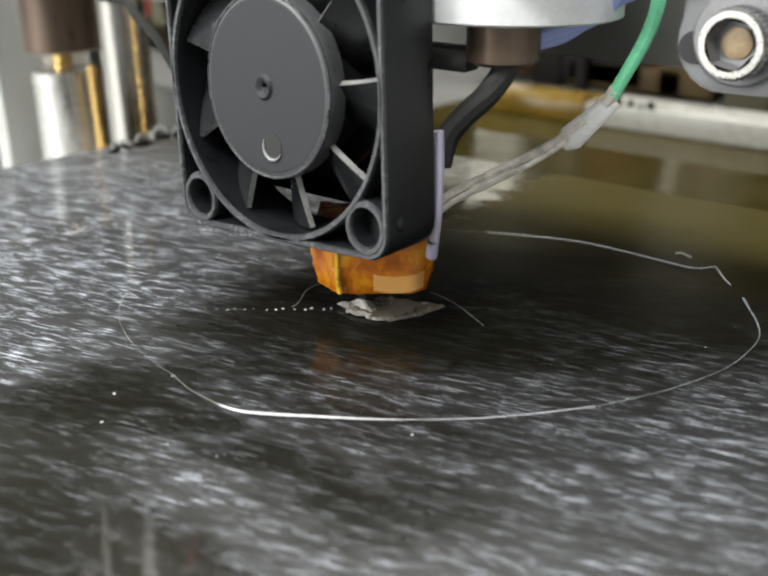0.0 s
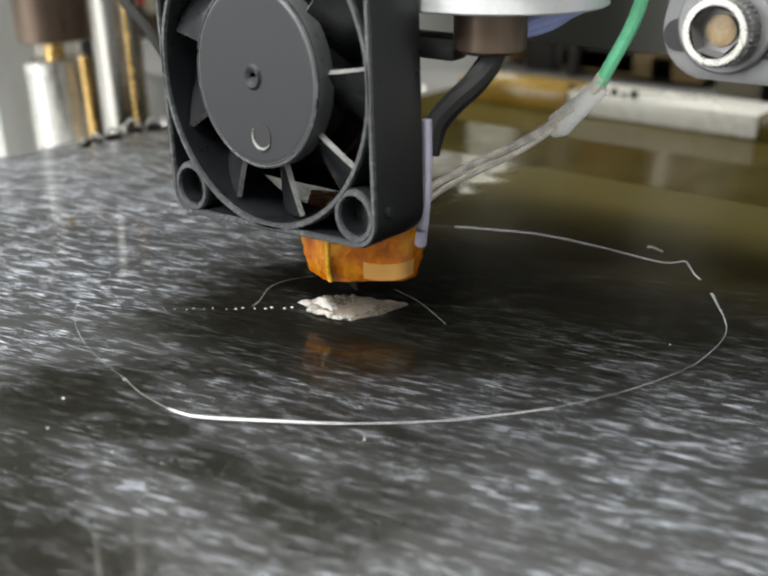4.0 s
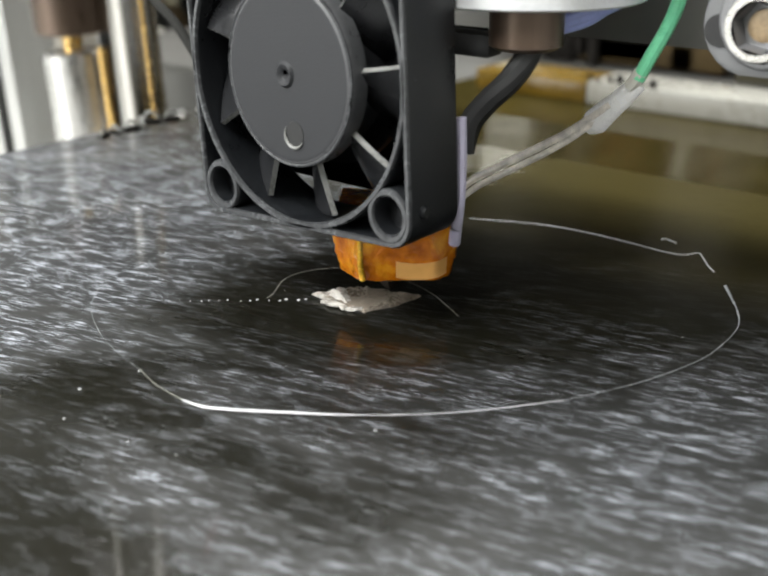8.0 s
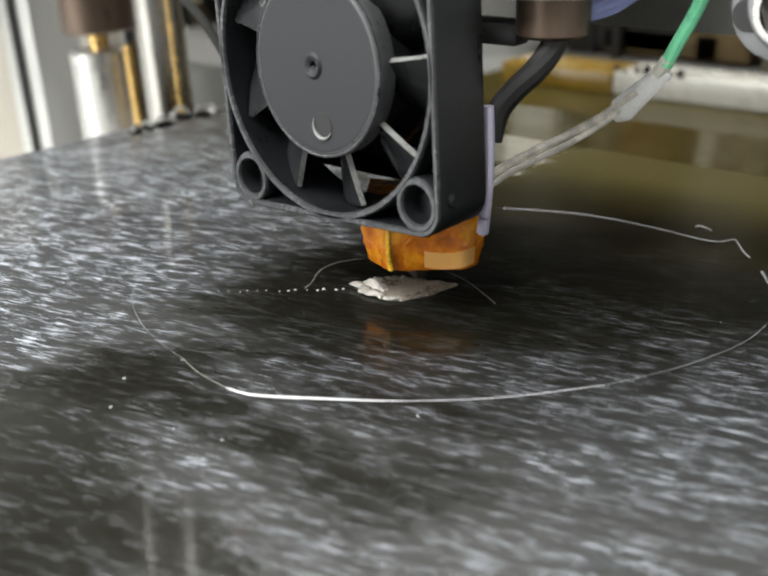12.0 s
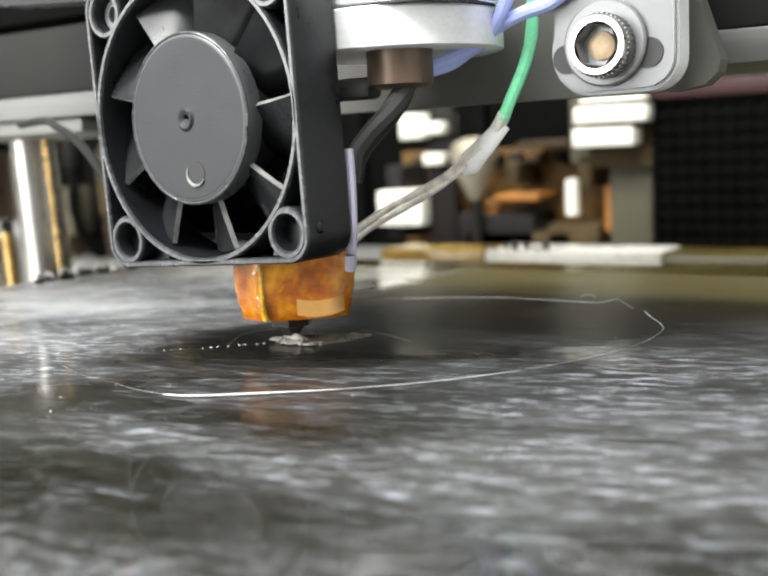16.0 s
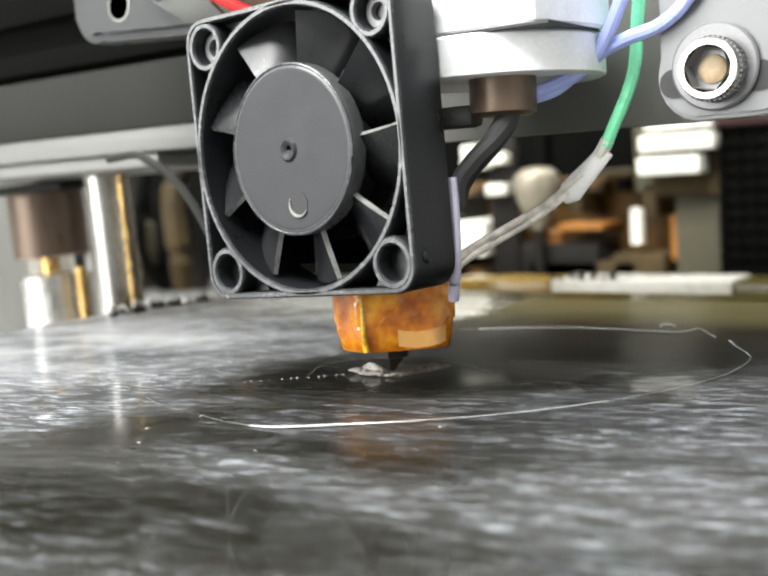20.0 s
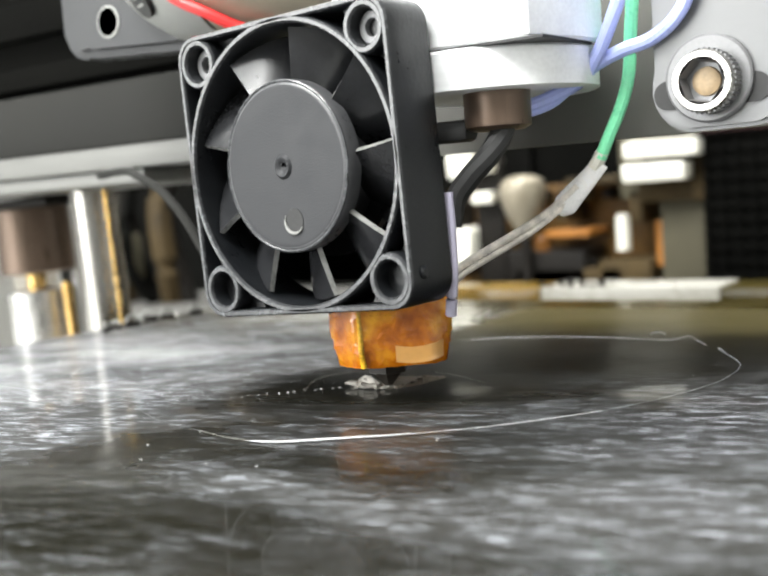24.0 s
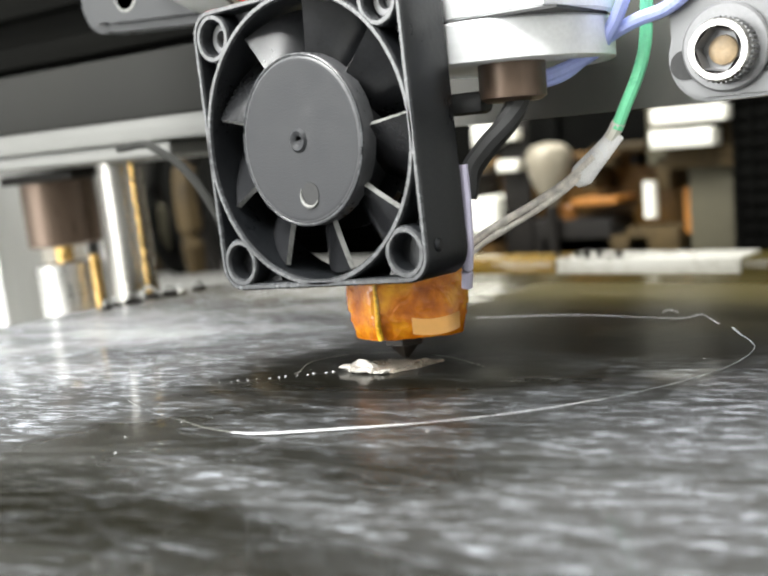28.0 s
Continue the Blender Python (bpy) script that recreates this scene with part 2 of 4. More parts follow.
FILM_COLOUR = (0.47, 0.497, 0.55, 1)
M = dict(
    black=mat("black_plastic", (0.0085, 0.0095, 0.011), 0.36, grain=0.25, scale=300, bump=0.25),
    hub=mat("grey_label", (0.029, 0.0298, 0.0325), 0.55, grain=0.12, scale=900, bump=0.2, shine=0.3),
    blade=mat("dark_blade", (0.016, 0.0165, 0.018), 0.22, grain=0.2, spread=0.05),
    glass=glass_mat(),
    steel=mat("polished_steel", (0.42, 0.405, 0.38), 0.24, 1.0, grain=0.04, stretch=(1, 1, 0.05), spread=0.02),
    alu=mat("brushed_aluminium", (0.88, 0.89, 0.9), 0.45, 0.3, grain=0.08, stretch=(0.05, 1, 1)),
    alu_dull=mat("dull_aluminium", (0.25, 0.253, 0.24), 0.5, 0.2, grain=0.12),
    beam=mat("grey_beam_paint", (0.0185, 0.0185, 0.0168), 0.85, 0.0, grain=0.2, scale=120, shine=0.2),
    brass=mat("brass", (0.7, 0.46, 0.17), 0.25, 1.0, grain=0.1),
    kapton=kapton_mat(),
    rubber=mat("black_rubber", (0.018, 0.018, 0.018), 0.6, grain=0.3, bump=0.3),
    green=mat("green_insulation", (0.25, 0.85, 0.48), 0.35, grain=0.1),
    blue=mat("blue_insulation", (0.4, 0.46, 0.84), 0.35, grain=0.1),
    red=mat("red_insulation", (0.65, 0.03, 0.03), 0.35, grain=0.1),
    lilac=mat("pale_lilac_sleeve", (0.55, 0.52, 0.66), 0.4, grain=0.1),
    braid=mat("braided_glass_sleeve", (0.8, 0.75, 0.68), 0.6, grain=0.3, scale=1500, bump=0.6),
    plastic=mat("clear_filament", (0.6, 0.61, 0.62), 0.25, grain=0.1),
    pale=mat("pale_grey_sheet", (0.085, 0.083, 0.077), 0.5, grain=0.1, scale=40, shine=0.3),
    olive=mat("amber_film_plate", (0.036, 0.028, 0.007), 0.2, grain=0.3, scale=25, shine=0.22, spread=0.05),
    wall=mat("workshop_wall", (0.29, 0.29, 0.28), 0.8, grain=0.06, scale=10, bump=0.1),
    dark=mat("dark_metal", (0.012, 0.0105, 0.009), 0.6, 0.0, grain=0.3, scale=80, shine=0.15),
    brown=mat("brown_board", (0.1, 0.05, 0.009), 0.6, grain=0.5, scale=90, shine=0.3),
    murk=mat("dark_brown_parts", (0.05, 0.034, 0.014), 0.7, grain=0.5, scale=90, shine=0.2),
    coupling=mat("bright_coupling", (0.66, 0.65, 0.63), 0.3, 0.8, grain=0.03, stretch=(1, 1, 0.1)),
    beige=mat("beige_panel_paint", (0.36, 0.33, 0.28), 0.6, grain=0.08, scale=30),
    upright=mat("anodised_profile", (0.5, 0.5, 0.48), 0.45, 0.3, grain=0.08, stretch=(1, 1, 0.1)),
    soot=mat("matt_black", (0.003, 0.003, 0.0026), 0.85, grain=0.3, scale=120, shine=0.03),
    tan=mat("tan_enamel", (0.3, 0.265, 0.2), 0.35, 0.3, grain=0.08, scale=120),
    screw=mat("zinc_screw", (0.42, 0.41, 0.385), 0.3, 1.0, grain=0.1),
    orange=mat("orange_plastic", (0.34, 0.14, 0.03), 0.4, grain=0.15, shine=0.3),
    umber=mat("brown_anodised", (0.13, 0.09, 0.065), 0.35, 0.5, grain=0.15, stretch=(1, 1, 0.1)),
    socket=mat("worn_socket", (0.32, 0.23, 0.13), 0.5, 0.2, grain=0.3),
    glossy_lip=mat("bright_lip_paint", (0.27, 0.262, 0.232), 0.3, 0.0, grain=0.05, scale=60),
    gold=mat("golden_amber_film", (0.12, 0.072, 0.008), 0.25, grain=0.3, scale=120),
    ink=mat("black_print", (0.02, 0.02, 0.02), 0.6),
    clear=mat("clear_sleeve", (0.97, 0.96, 0.94), 0.3, grain=0.12, scale=900, bump=0.5, coat=0.4),
    white=mat("white_plastic", (0.86, 0.84, 0.74), 0.4, grain=0.05),
)


# ---- building helpers ----
def part(name, bm, material, parent=None, label="", smooth=True):
    me = bpy.data.meshes.new(name)
    bm.to_mesh(me)
    bm.free()
    me.materials.append(M[material] if isinstance(material, str) else material)
    if smooth:
        for p in me.polygons:
            p.use_smooth = True
        me.set_sharp_from_angle(angle=radians(35))
    ob = new(name, me)
    if parent:
        ob.parent = parent
    if label:
        tagged(ob, label)
    return ob


def thing(name, label, category, group="", kind="", at=(0, 0, 0)):
    ob = new(name)
    ob.empty_display_size = 0.01
    ob.location = at
    return tagged(ob, label, category, group, kind)


def box(x0, x1, y0, y1, z0, z1, bevel=0.0, seg=2, bm=None):
    bm = bm or bmesh.new()
    g = bmesh.ops.create_cube(bm, size=1)
    m = Matrix.Translation(((x0 + x1) / 2, (y0 + y1) / 2, (z0 + z1) / 2)) @ Matrix.Diagonal((x1 - x0, y1 - y0, z1 - z0, 1))
    bmesh.ops.transform(bm, matrix=m, verts=g["verts"])
    if bevel:
        vs = set(g["verts"])
        bmesh.ops.bevel(bm, geom=[e for e in bm.edges if set(e.verts) <= vs], offset=bevel, segments=seg, affect="EDGES", profile=0.5)
    return bm


def tube(rings, sides=32, m=None, cap=True, bm=None):
    """A body of revolution about z from (radius, z) pairs, at the pose m."""
    bm = bm or bmesh.new()
    m = m or Matrix()
    loops = []
    for r, z in rings:
        loops.append([bm.verts.new(m @ Vector((r * math.cos(2 * math.pi * i / sides), r * math.sin(2 * math.pi * i / sides), z))) for i in range(sides)])
    for a, b in zip(loops, loops[1:]):
        for i in range(sides):
            bm.faces.new((a[i], a[(i + 1) % sides], b[(i + 1) % sides], b[i]))
    if cap:
        bm.faces.new(loops[0][::-1])
        bm.faces.new(loops[-1])
    return bm


def spline(pts, n=8, closed=False):
    """Points along a smooth curve through pts."""
    p = [Vector(q) for q in pts]
    out, k = [], len(p)
    for i in range(k if closed else k - 1):
        a, b, c, d = (p[(i + j) % k] if closed else p[min(max(i + j, 0), k - 1)] for j in (-1, 0, 1, 2))
        for s in range(n):
            t = s / n
            out.append(0.5 * ((2 * b) + (c - a) * t + (2 * a - 5 * b + 4 * c - d) * t * t + (3 * b - a - 3 * c + d) * t ** 3))
    if not closed:
        out.append(p[-1])
    return out


def wire(pts, radius, n=8, sides=10, closed=False, flat=1.0, bm=None):
    """A round cord through pts. radius: one, or a function of 0..1 along it."""
    bm = bm or bmesh.new()
    c = spline(pts, n, closed)
    loops = []
    up = Vector((0, 0, 1))
    for i, q in enumerate(c):
        t = ((c[(i + 1) % len(c)] if closed or i + 1 < len(c) else q) - (c[i - 1] if closed or i else q)).normalized()
        s = t.cross(up) if abs(t.dot(up)) < 0.98 else t.cross(Vector((1, 0, 0)))
        s.normalize()
        v = s.cross(t)
        r = radius(i / (len(c) - 1)) if callable(radius) else radius
        loops.append([bm.verts.new(q + r * (math.cos(a) * s + flat * math.sin(a) * v)) for a in (2 * math.pi * j / sides for j in range(sides))])
    for a, b in zip(loops, loops[1:] + (loops[:1] if closed else [])):
        for j in range(sides):
            bm.faces.new((a[j], b[j], b[(j + 1) % sides], a[(j + 1) % sides]))
    if not closed:
        bm.faces.new(loops[0])
        bm.faces.new(loops[-1][::-1])
    return bm


FRONT = pose(0, 0, 0, 90, 0, 0)    # turns local z to -y, towards the viewer


# ---- the room ----
def room():
    for name, b in (("wall_north", (-1.6, 1.6, 1.2, 1.3, -0.8, 1.8)), ("wall_west", (-1.7, -1.6, -1.6, 1.3, -0.8, 1.8)), ("wall_east", (1.6, 1.7, -1.6, 1.3, -0.8, 1.8))):
        tagged(part(name, box(*b), "wall"), "plain painted workshop wall", "wall", kind="structure")
    w = tagged(new("wall_south"), "painted workshop wall with a wide window", "wall", kind="structure")
    for b in ((-1.6, 1.6, -1.72, -1.6, -0.8, -0.04), (-1.6, 1.6, -1.72, -1.6, 0.9, 1.8), (-1.6, -1.45, -1.72, -1.6, -0.04, 0.9), (-0.3, 1.6, -1.72, -1.6, -0.04, 0.9)):
        part("wall_piece", box(*b), "wall", w)
    f = tagged(new("window_1"), "wide white-framed window letting in daylight", "window", kind="structure")
    for b in ((-1.47, -0.28, -1.64, -1.59, -0.06, -0.02), (-1.47, -0.28, -1.64, -1.59, 0.88, 0.92), (-1.47, -1.43, -1.64, -1.59, -0.02, 0.88), (-0.32, -0.28, -1.64, -1.59, -0.02, 0.88)):
        part("window_frame", box(*b, 0.004), "white", f)
    tagged(part("ceiling", box(-1.7, 1.7, -1.72, 1.3, 1.8, 1.9), "wall"), "plain painted ceiling", "ceiling", kind="structure")
    tagged(part("floor", box(-1.7, 1.7, -1.72, 1.3, -0.9, -0.8), "dark"), "dark workshop floor", "floor", kind="structure")


room()

ZC = 0.0367                    # height of the fan's axis over the glass
bed_things, head_things = [], []


def rounded_square(h, r, n=5):
    pts = []
    for cx, cz, a0 in ((h - r, h - r, 0), (r - h, h - r, 90), (r - h, r - h, 180), (h - r, r - h, 270)):
        for i in range(n + 1):
            a = radians(a0 + 90 * i / n)
            pts.append((cx + r * math.cos(a), cz + r * math.sin(a)))
    return pts


def shell(bm, outer, inner, y0, y1, zc, bev=0.0004):
    """A wall between two outlines of one length, from y0 (front) to y1, its front edges eased."""
    k = len(outer)
    prof = ((outer, y0 + bev, 1), (outer, y1, 1), (inner, y1, 1), (inner, y0 + bev, 1))
    rows = [[bm.verts.new((x, y, zc + z)) for x, z in o] for o, y, _ in prof]
    fr = []
    for o, other in ((inner, outer), (outer, inner)):
        fr.append([bm.verts.new((x + (p - x) * 0.25, y0, zc + z + (q - z) * 0.25)) for (x, z), (p, q) in zip(o, other)])
    rows += fr
    for a, b in zip(rows, rows[1:] + rows[:1]):
        for i in range(k):
            j = (i + 1) % k
            bm.faces.new((a[i], a[j], b[j], b[i]))


def ring(r, n, cx=0.0, cz=0.0):
    return [(cx + r * math.cos(2 * math.pi * i / n), cz + r * math.sin(2 * math.pi * i / n)) for i in range(n)]


# ---- print bed ----
def print_bed():
    t = thing("print_bed", "dark glass print bed streaked with dried glue film", "print bed")
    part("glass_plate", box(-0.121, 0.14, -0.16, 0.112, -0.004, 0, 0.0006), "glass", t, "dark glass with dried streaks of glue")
    part("heater_plate", box(-0.127, 0.145, -0.165, 0.160, -0.0075, -0.0044, 0.0005), "olive", t, "plate covered in amber heat film")
    part("carrier_plate", box(-0.150, 0.15, -0.15, 0.290, -0.0230, -0.0200, 0.0005), "olive", t, "glossy carrier plate under amber film, on springs")
    part("rear_lip", box(-0.0860, -0.0145, 0.2550, 0.2790, -0.0199, -0.0118, 0.0005), "glossy_lip", t, "bright raised ledge at the rear")
    part("amber_block", box(-0.0142, 0.12, 0.2545, 0.2780, -0.0199, -0.0120, 0.0008), "olive", t, "ledge covered in amber film")
    for x, y in ((-0.112, 0.15), (0.13, 0.15), (-0.112, -0.15), (0.13, -0.15)):
        part("spring", tube([(0.003, -0.020), (0.0036, -0.0140), (0.003, -0.0095), (0.0036, -0.0075)], 16, pose(x, y, 0)), "steel", t, "short levelling spring")
    # screw heads and clip ends along the rear and the left rim
    part("amber_tab", box(-0.135, -0.0863, 0.2540, 0.2780, -0.0199, -0.0122, 0.0006), "gold", t, "golden amber tab beside the lip")
    for x, r, h in ((-0.0960, .0016, -.0062), (-0.0920, .0019, -.0075), (-0.0875, .0015, -.0058), (-0.0835, .0020, -.0050), (-0.0785, .0017, -.0056), (-0.0745, .0014, -.0068), (-0.0705, .0019, -.0054)):
        part("rear_screw", tube([(r * .7, -0.0059), (r * .8, h + .0014), (r * 0.6, h + .002)], 12, pose(x + .0100, 0.2570, -.0056)), "dark", t, "blackened screw head")
    bed_things.append(t)
    for x, y, rz, c, k in ((-0.1150, 0.0640, 15, "dark", 1.0), (-0.1140, 0.0685, 80, "dark", 1.3), (-0.1150, 0.0725, -20, "screw", 1.2), (-0.1165, 0.0770, 40, "dark", 1.5), (-0.1150, 0.0825, 60, "dark", 1.3),
                           (-0.1135, 0.0595, 120, "dark", 1.1), (-0.1160, 0.0870, 10, "screw", 1.0), (-0.1140, 0.0925, 75, "dark", 1.2)):
        o = thing("bed_clip", "small bent dark metal clip on the rim of the glass", "clip", "clips on the bed rim", at=(x, y, 0))
        bm = box(-.0016 * k, .0016 * k, -.0009 * k, .0009 * k, 0.0002, 0.0011 * k, 0.0003)
        bm2 = wire([(-.0014 * k, 0, .0008 * k), (-.0006 * k, 0, .0022 * k), (.0007 * k, 0, .0019 * k), (.0014 * k, 0, .0006 * k)], .0004, 5, 8)
        a, b = part("jaw", bm, c, o), part("loop", bm2, "alu_dull", o)
        for q in (a, b):
            q.matrix_basis = pose(0, 0, 0, 0, 0, rz)
        bed_things.append(o)


print_bed()


def prints():
    t = thing("skirt_line", "thin translucent loop of printed plastic lying on the glass", "skirt line")
    z = .0002
    front = [(-.0012, -.0191, z), (.004, -.0207, z), (.01, -.0214, z), (.0144, -.0206, z), (.0214, -.0164, z), (.031, -.0099, z), (.0399, -.0017, z), (.0478, .0084, z), (.0528, .0184, z), (.0562, .0297, z),
             (.0566, .038, z), (.0558, .0445, z), (.0535, .0497, z), (.0505, .0545, z), (.0485, .0571, .0007)]
    part("thick_strand", wire(front[2:8], lambda s: .00008 + .00022 * max(0, math.sin(math.pi * min(1, s * 1.7))) ** 0.5, 8, 6, flat=0.45), "plastic", t, "whitish thicker strand")
    part("end_strand", wire(front[7:], lambda s: .00008 + 0.00022 * max(0, (s - 0.55) / 0.45), 8, 6, flat=0.45), "thread", t, "clear strand with a lifted end")
    part("thin_strand", wire(front[:3], .00009, 8, 6, flat=0.45), "trace", t)
    rear = [(.0440, .0633, z), (.0425, .0643, .0006), (.0406, .0666, .0009), (.0388, .0686, .0008), (.0352, .0673, z), (.0224, .0682, z), (.0100, .0675, z), (-.0041, .0620, z), (-.016, .0545, z), (-.0263, .045, z), (-.0337, .0314, z), (-.0372, .0201, z),
            (-.0375, .012, z), (-.034, .001, z), (-.0255, -.009, z), (-.0155, -.015, z), (-.0064, -.018, z), (-.0012, -.0191, z)]
    part("rear_strand", wire(rear[:8], .00016, 8, 6, flat=0.5), "plastic", t, "whitish rear strand")
    part("thin_strand", wire(rear[7:], .00004, 8, 6, flat=0.45), "thread", t, "faint thin strand")
    part("curl", wire([(.0300, .0731, z), (.0312, .0722, .0008), (.0328, .0711, .0010), (.0334, .0719, .0005)], .00014, 6, 6), "plastic", t, "stray curl of plastic")
    bed_things.append(t)

    rnd = random.Random(4)
    o = thing("first_layer", "small whitish patch of first printed layer on the glass", "printed part")
    bm = bmesh.new()
    edge = [(0.0004, 0.0149), (0.0045, 0.0137), (0.0096, 0.0147), (0.0119, 0.0195), (0.0126, 0.0252), (0.0075, 0.0235), (0.0035, 0.0226), (0.0012, 0.0207)]
    n = 44
    loops = []
    mid = Vector((.0065, .0192))
    for step, (f, h) in enumerate(((0, .00005), (.07, .0002), (.25, .0003), (.5, .0003), (.78, .0003))):
        loops.append([])
        for i in range(n):
            c = i * len(edge) / n
            p, q = Vector(edge[int(c)]), Vector(edge[(int(c) + 1) % len(edge)])
            w = p.lerp(q, c % 1).lerp(mid, f)
            if step < 2:
                w += Vector((noise.noise((i * 1.7, 2, 5)), noise.noise((i * 1.7, 9, 1)))) * .0004
            loops[-1].append(bm.verts.new((w.x, w.y, h + (abs(noise.noise((w.x * 900, w.y * 900, 3))) * (0, .0010, .0010, .0006, .0002)[step]))))
    for a, b in zip(loops, loops[1:]):
        for i in range(n):
            bm.faces.new((a[i], a[(i + 1) % n], b[(i + 1) % n], b[i]))
    bm.faces.new(loops[-1])
    for x, y, w, h, turn in ((.0006, .0152, .0016, .0013, 20), (.0024, .0146, .0013, .0009, 75), (.0040, .0139, .0017, .0011, 10), (.0060, .0141, .0012, .0008, 120), (.0080, .0145, .0015, .0008, 40), (.0022, .0168, .0019, .0017, 60),
                             (.0044, .0164, .0015, .0014, 150), (.0012, .0186, .0012, .0010, 95)):
        fk = bmesh.new()
        bmesh.ops.create_icosphere(fk, subdivisions=2, radius=1)
        for v in fk.verts:
            v.co *= 1 + .55 * noise.noise(v.co * 1.7 + Vector((x, y, 0)) * 4000)
            v.co = Vector((v.co.x * w, v.co.y * w * .55, h * .35 + v.co.z * h * .35))
        bmesh.ops.transform(fk, matrix=pose(x, y, 0, 0, 0, turn), verts=fk.verts)
        part("lifted_flake", fk, "flake", o, "white crumpled flake", smooth=False)
    # a thin corner of the layer has come loose and stands up
    leaf = bmesh.new()
    a, b, peak = Vector((-.0002, .0154, .0002)), Vector((.0068, .0146, .0002)), Vector((.0027, .0162, .0020))
    rows = []
    for j in range(5):
        v = j / 5
        rows.append([leaf.verts.new(a.lerp(b, u / 6).lerp(peak, v) + Vector((0, .0005 * noise.noise((u * .7, v * 3, 4)), 0))) for u in range(7)])
    for p, q in zip(rows, rows[1:]):
        for u in range(6):
            leaf.faces.new((p[u], p[u + 1], q[u + 1], q[u]))
    leaf.normal_update()
    bmesh.ops.solidify(leaf, geom=leaf.faces[:], thickness=.00018)
    part("raised_corner", leaf, "flake", o, "white thin corner standing up", smooth=False)
    part("sheet", bm, "layer", o)
    bed_things.append(o)

    o = thing("dotted_bead_line", "row of tiny dried plastic beads on the glass", "plastic beads")
    for i in range(15):
        f = i / 14
        r = .00009 + .00018 * f * rnd.uniform(0.3, 1.3)
        part("bead", tube([(r, 0), (r * .9, r * .25), (r * .5, r * .45), (r * .1, r * .5)], 8, pose(-.017 + .0163 * f + rnd.uniform(-1, 1) * .0005, -.0004 + .0136 * f, 0)), "plastic", o)
    bed_things.append(o)

    o = thing("purge_outline", "faint uneven outline of oozed plastic round the patch", "plastic trace")
    for pts in ([(-.006, .0096, .0001), (-.0068, .012, .0001), (-.0095, .017, .0001), (-.0095, .0216, .0001), (-.0062, .0265, .0001), (.001, .0290, .0001)],
                [(.0068, .0290, .0001), (.0130, .0271, .0001), (.0184, .0242, .0001), (.0216, .0223, .0001)]):
        part("trace", wire(pts, .00012, 6, 6, flat=0.3), "trace", o)
    bed_things.append(o)

    o = thing("dust_specks", "scattered bright dust and plastic crumbs on the glass", "crumbs", kind="stuff")
    bm = bmesh.new()
    spots = [(-.0012, -.0193, .0002), (.0195, -.0305, .0002), (.0128, -.0322, .0002), (-.02, -.019, .0002), (.0022, -.0335, .0003), (.034, -.012, .0003), (.051, .036, .0002), (-.003, -.0275, .0003)]
    spots += [(rnd.uniform(-.06, .1), rnd.uniform(-.075, .06), rnd.uniform(.00004, .0001)) for _ in range(45)]
    for x, y, r in spots:
        r *= 0.6
        tube([(r, 0), (r * .9, r * .2), (r * .5, r * .4)], 6, pose(x, y, 0), bm=bm)
    part("specks", bm, "plastic", o)
    bed_things.append(o)


M["thread"] = mat("clear_thread", (0.2, 0.21, 0.215), 0.25, grain=0.2)
M["flake"] = mat("white_flake", (0.42, 0.4, 0.365), 0.3, grain=0.35, scale=700, bump=0.6)
M["layer"] = mat("whitish_first_layer", (0.22, 0.19, 0.155), 0.3, grain=0.5, scale=500, bump=0.6, coat=0.5)
M["trace"] = mat("faint_ooze", (0.16, 0.16, 0.14), 0.3, grain=0.3, scale=300)
prints()


M["plate"] = mat("grey_plate", (0.165, 0.167, 0.17), 0.45, 0.2, grain=0.1, scale=60, stretch=(0.3, 1, 1))
M["lip_alu"] = mat("dull_lip_aluminium", (0.14, 0.14, 0.132), 0.5, 0.2, grain=0.15, stretch=(0.05, 1, 1))
M["back"] = mat("grey_back_plate", (0.12, 0.117, 0.105), 0.6, 0.1, grain=0.12, scale=60)
M["washer"] = mat("grey_steel_washer", (0.2, 0.2, 0.205), 0.45, 0.3, grain=0.15)
# pale colour for highlights painted on the blade edges and pit rim
M["lit"] = mat("pale_edge_highlight", (0.2, 0.2, 0.19), 0.3, grain=0.3, scale=300)
# paler tones that paint edge highlights on the hub and the worn frame
M["rim"] = mat("hub_rim_highlight", (0.085, 0.086, 0.09), 0.32, grain=0.2, scale=300)
M["edge"] = mat("worn_edge_highlight", (0.06, 0.062, 0.065), 0.24, grain=0.5, scale=250, bump=0.3)


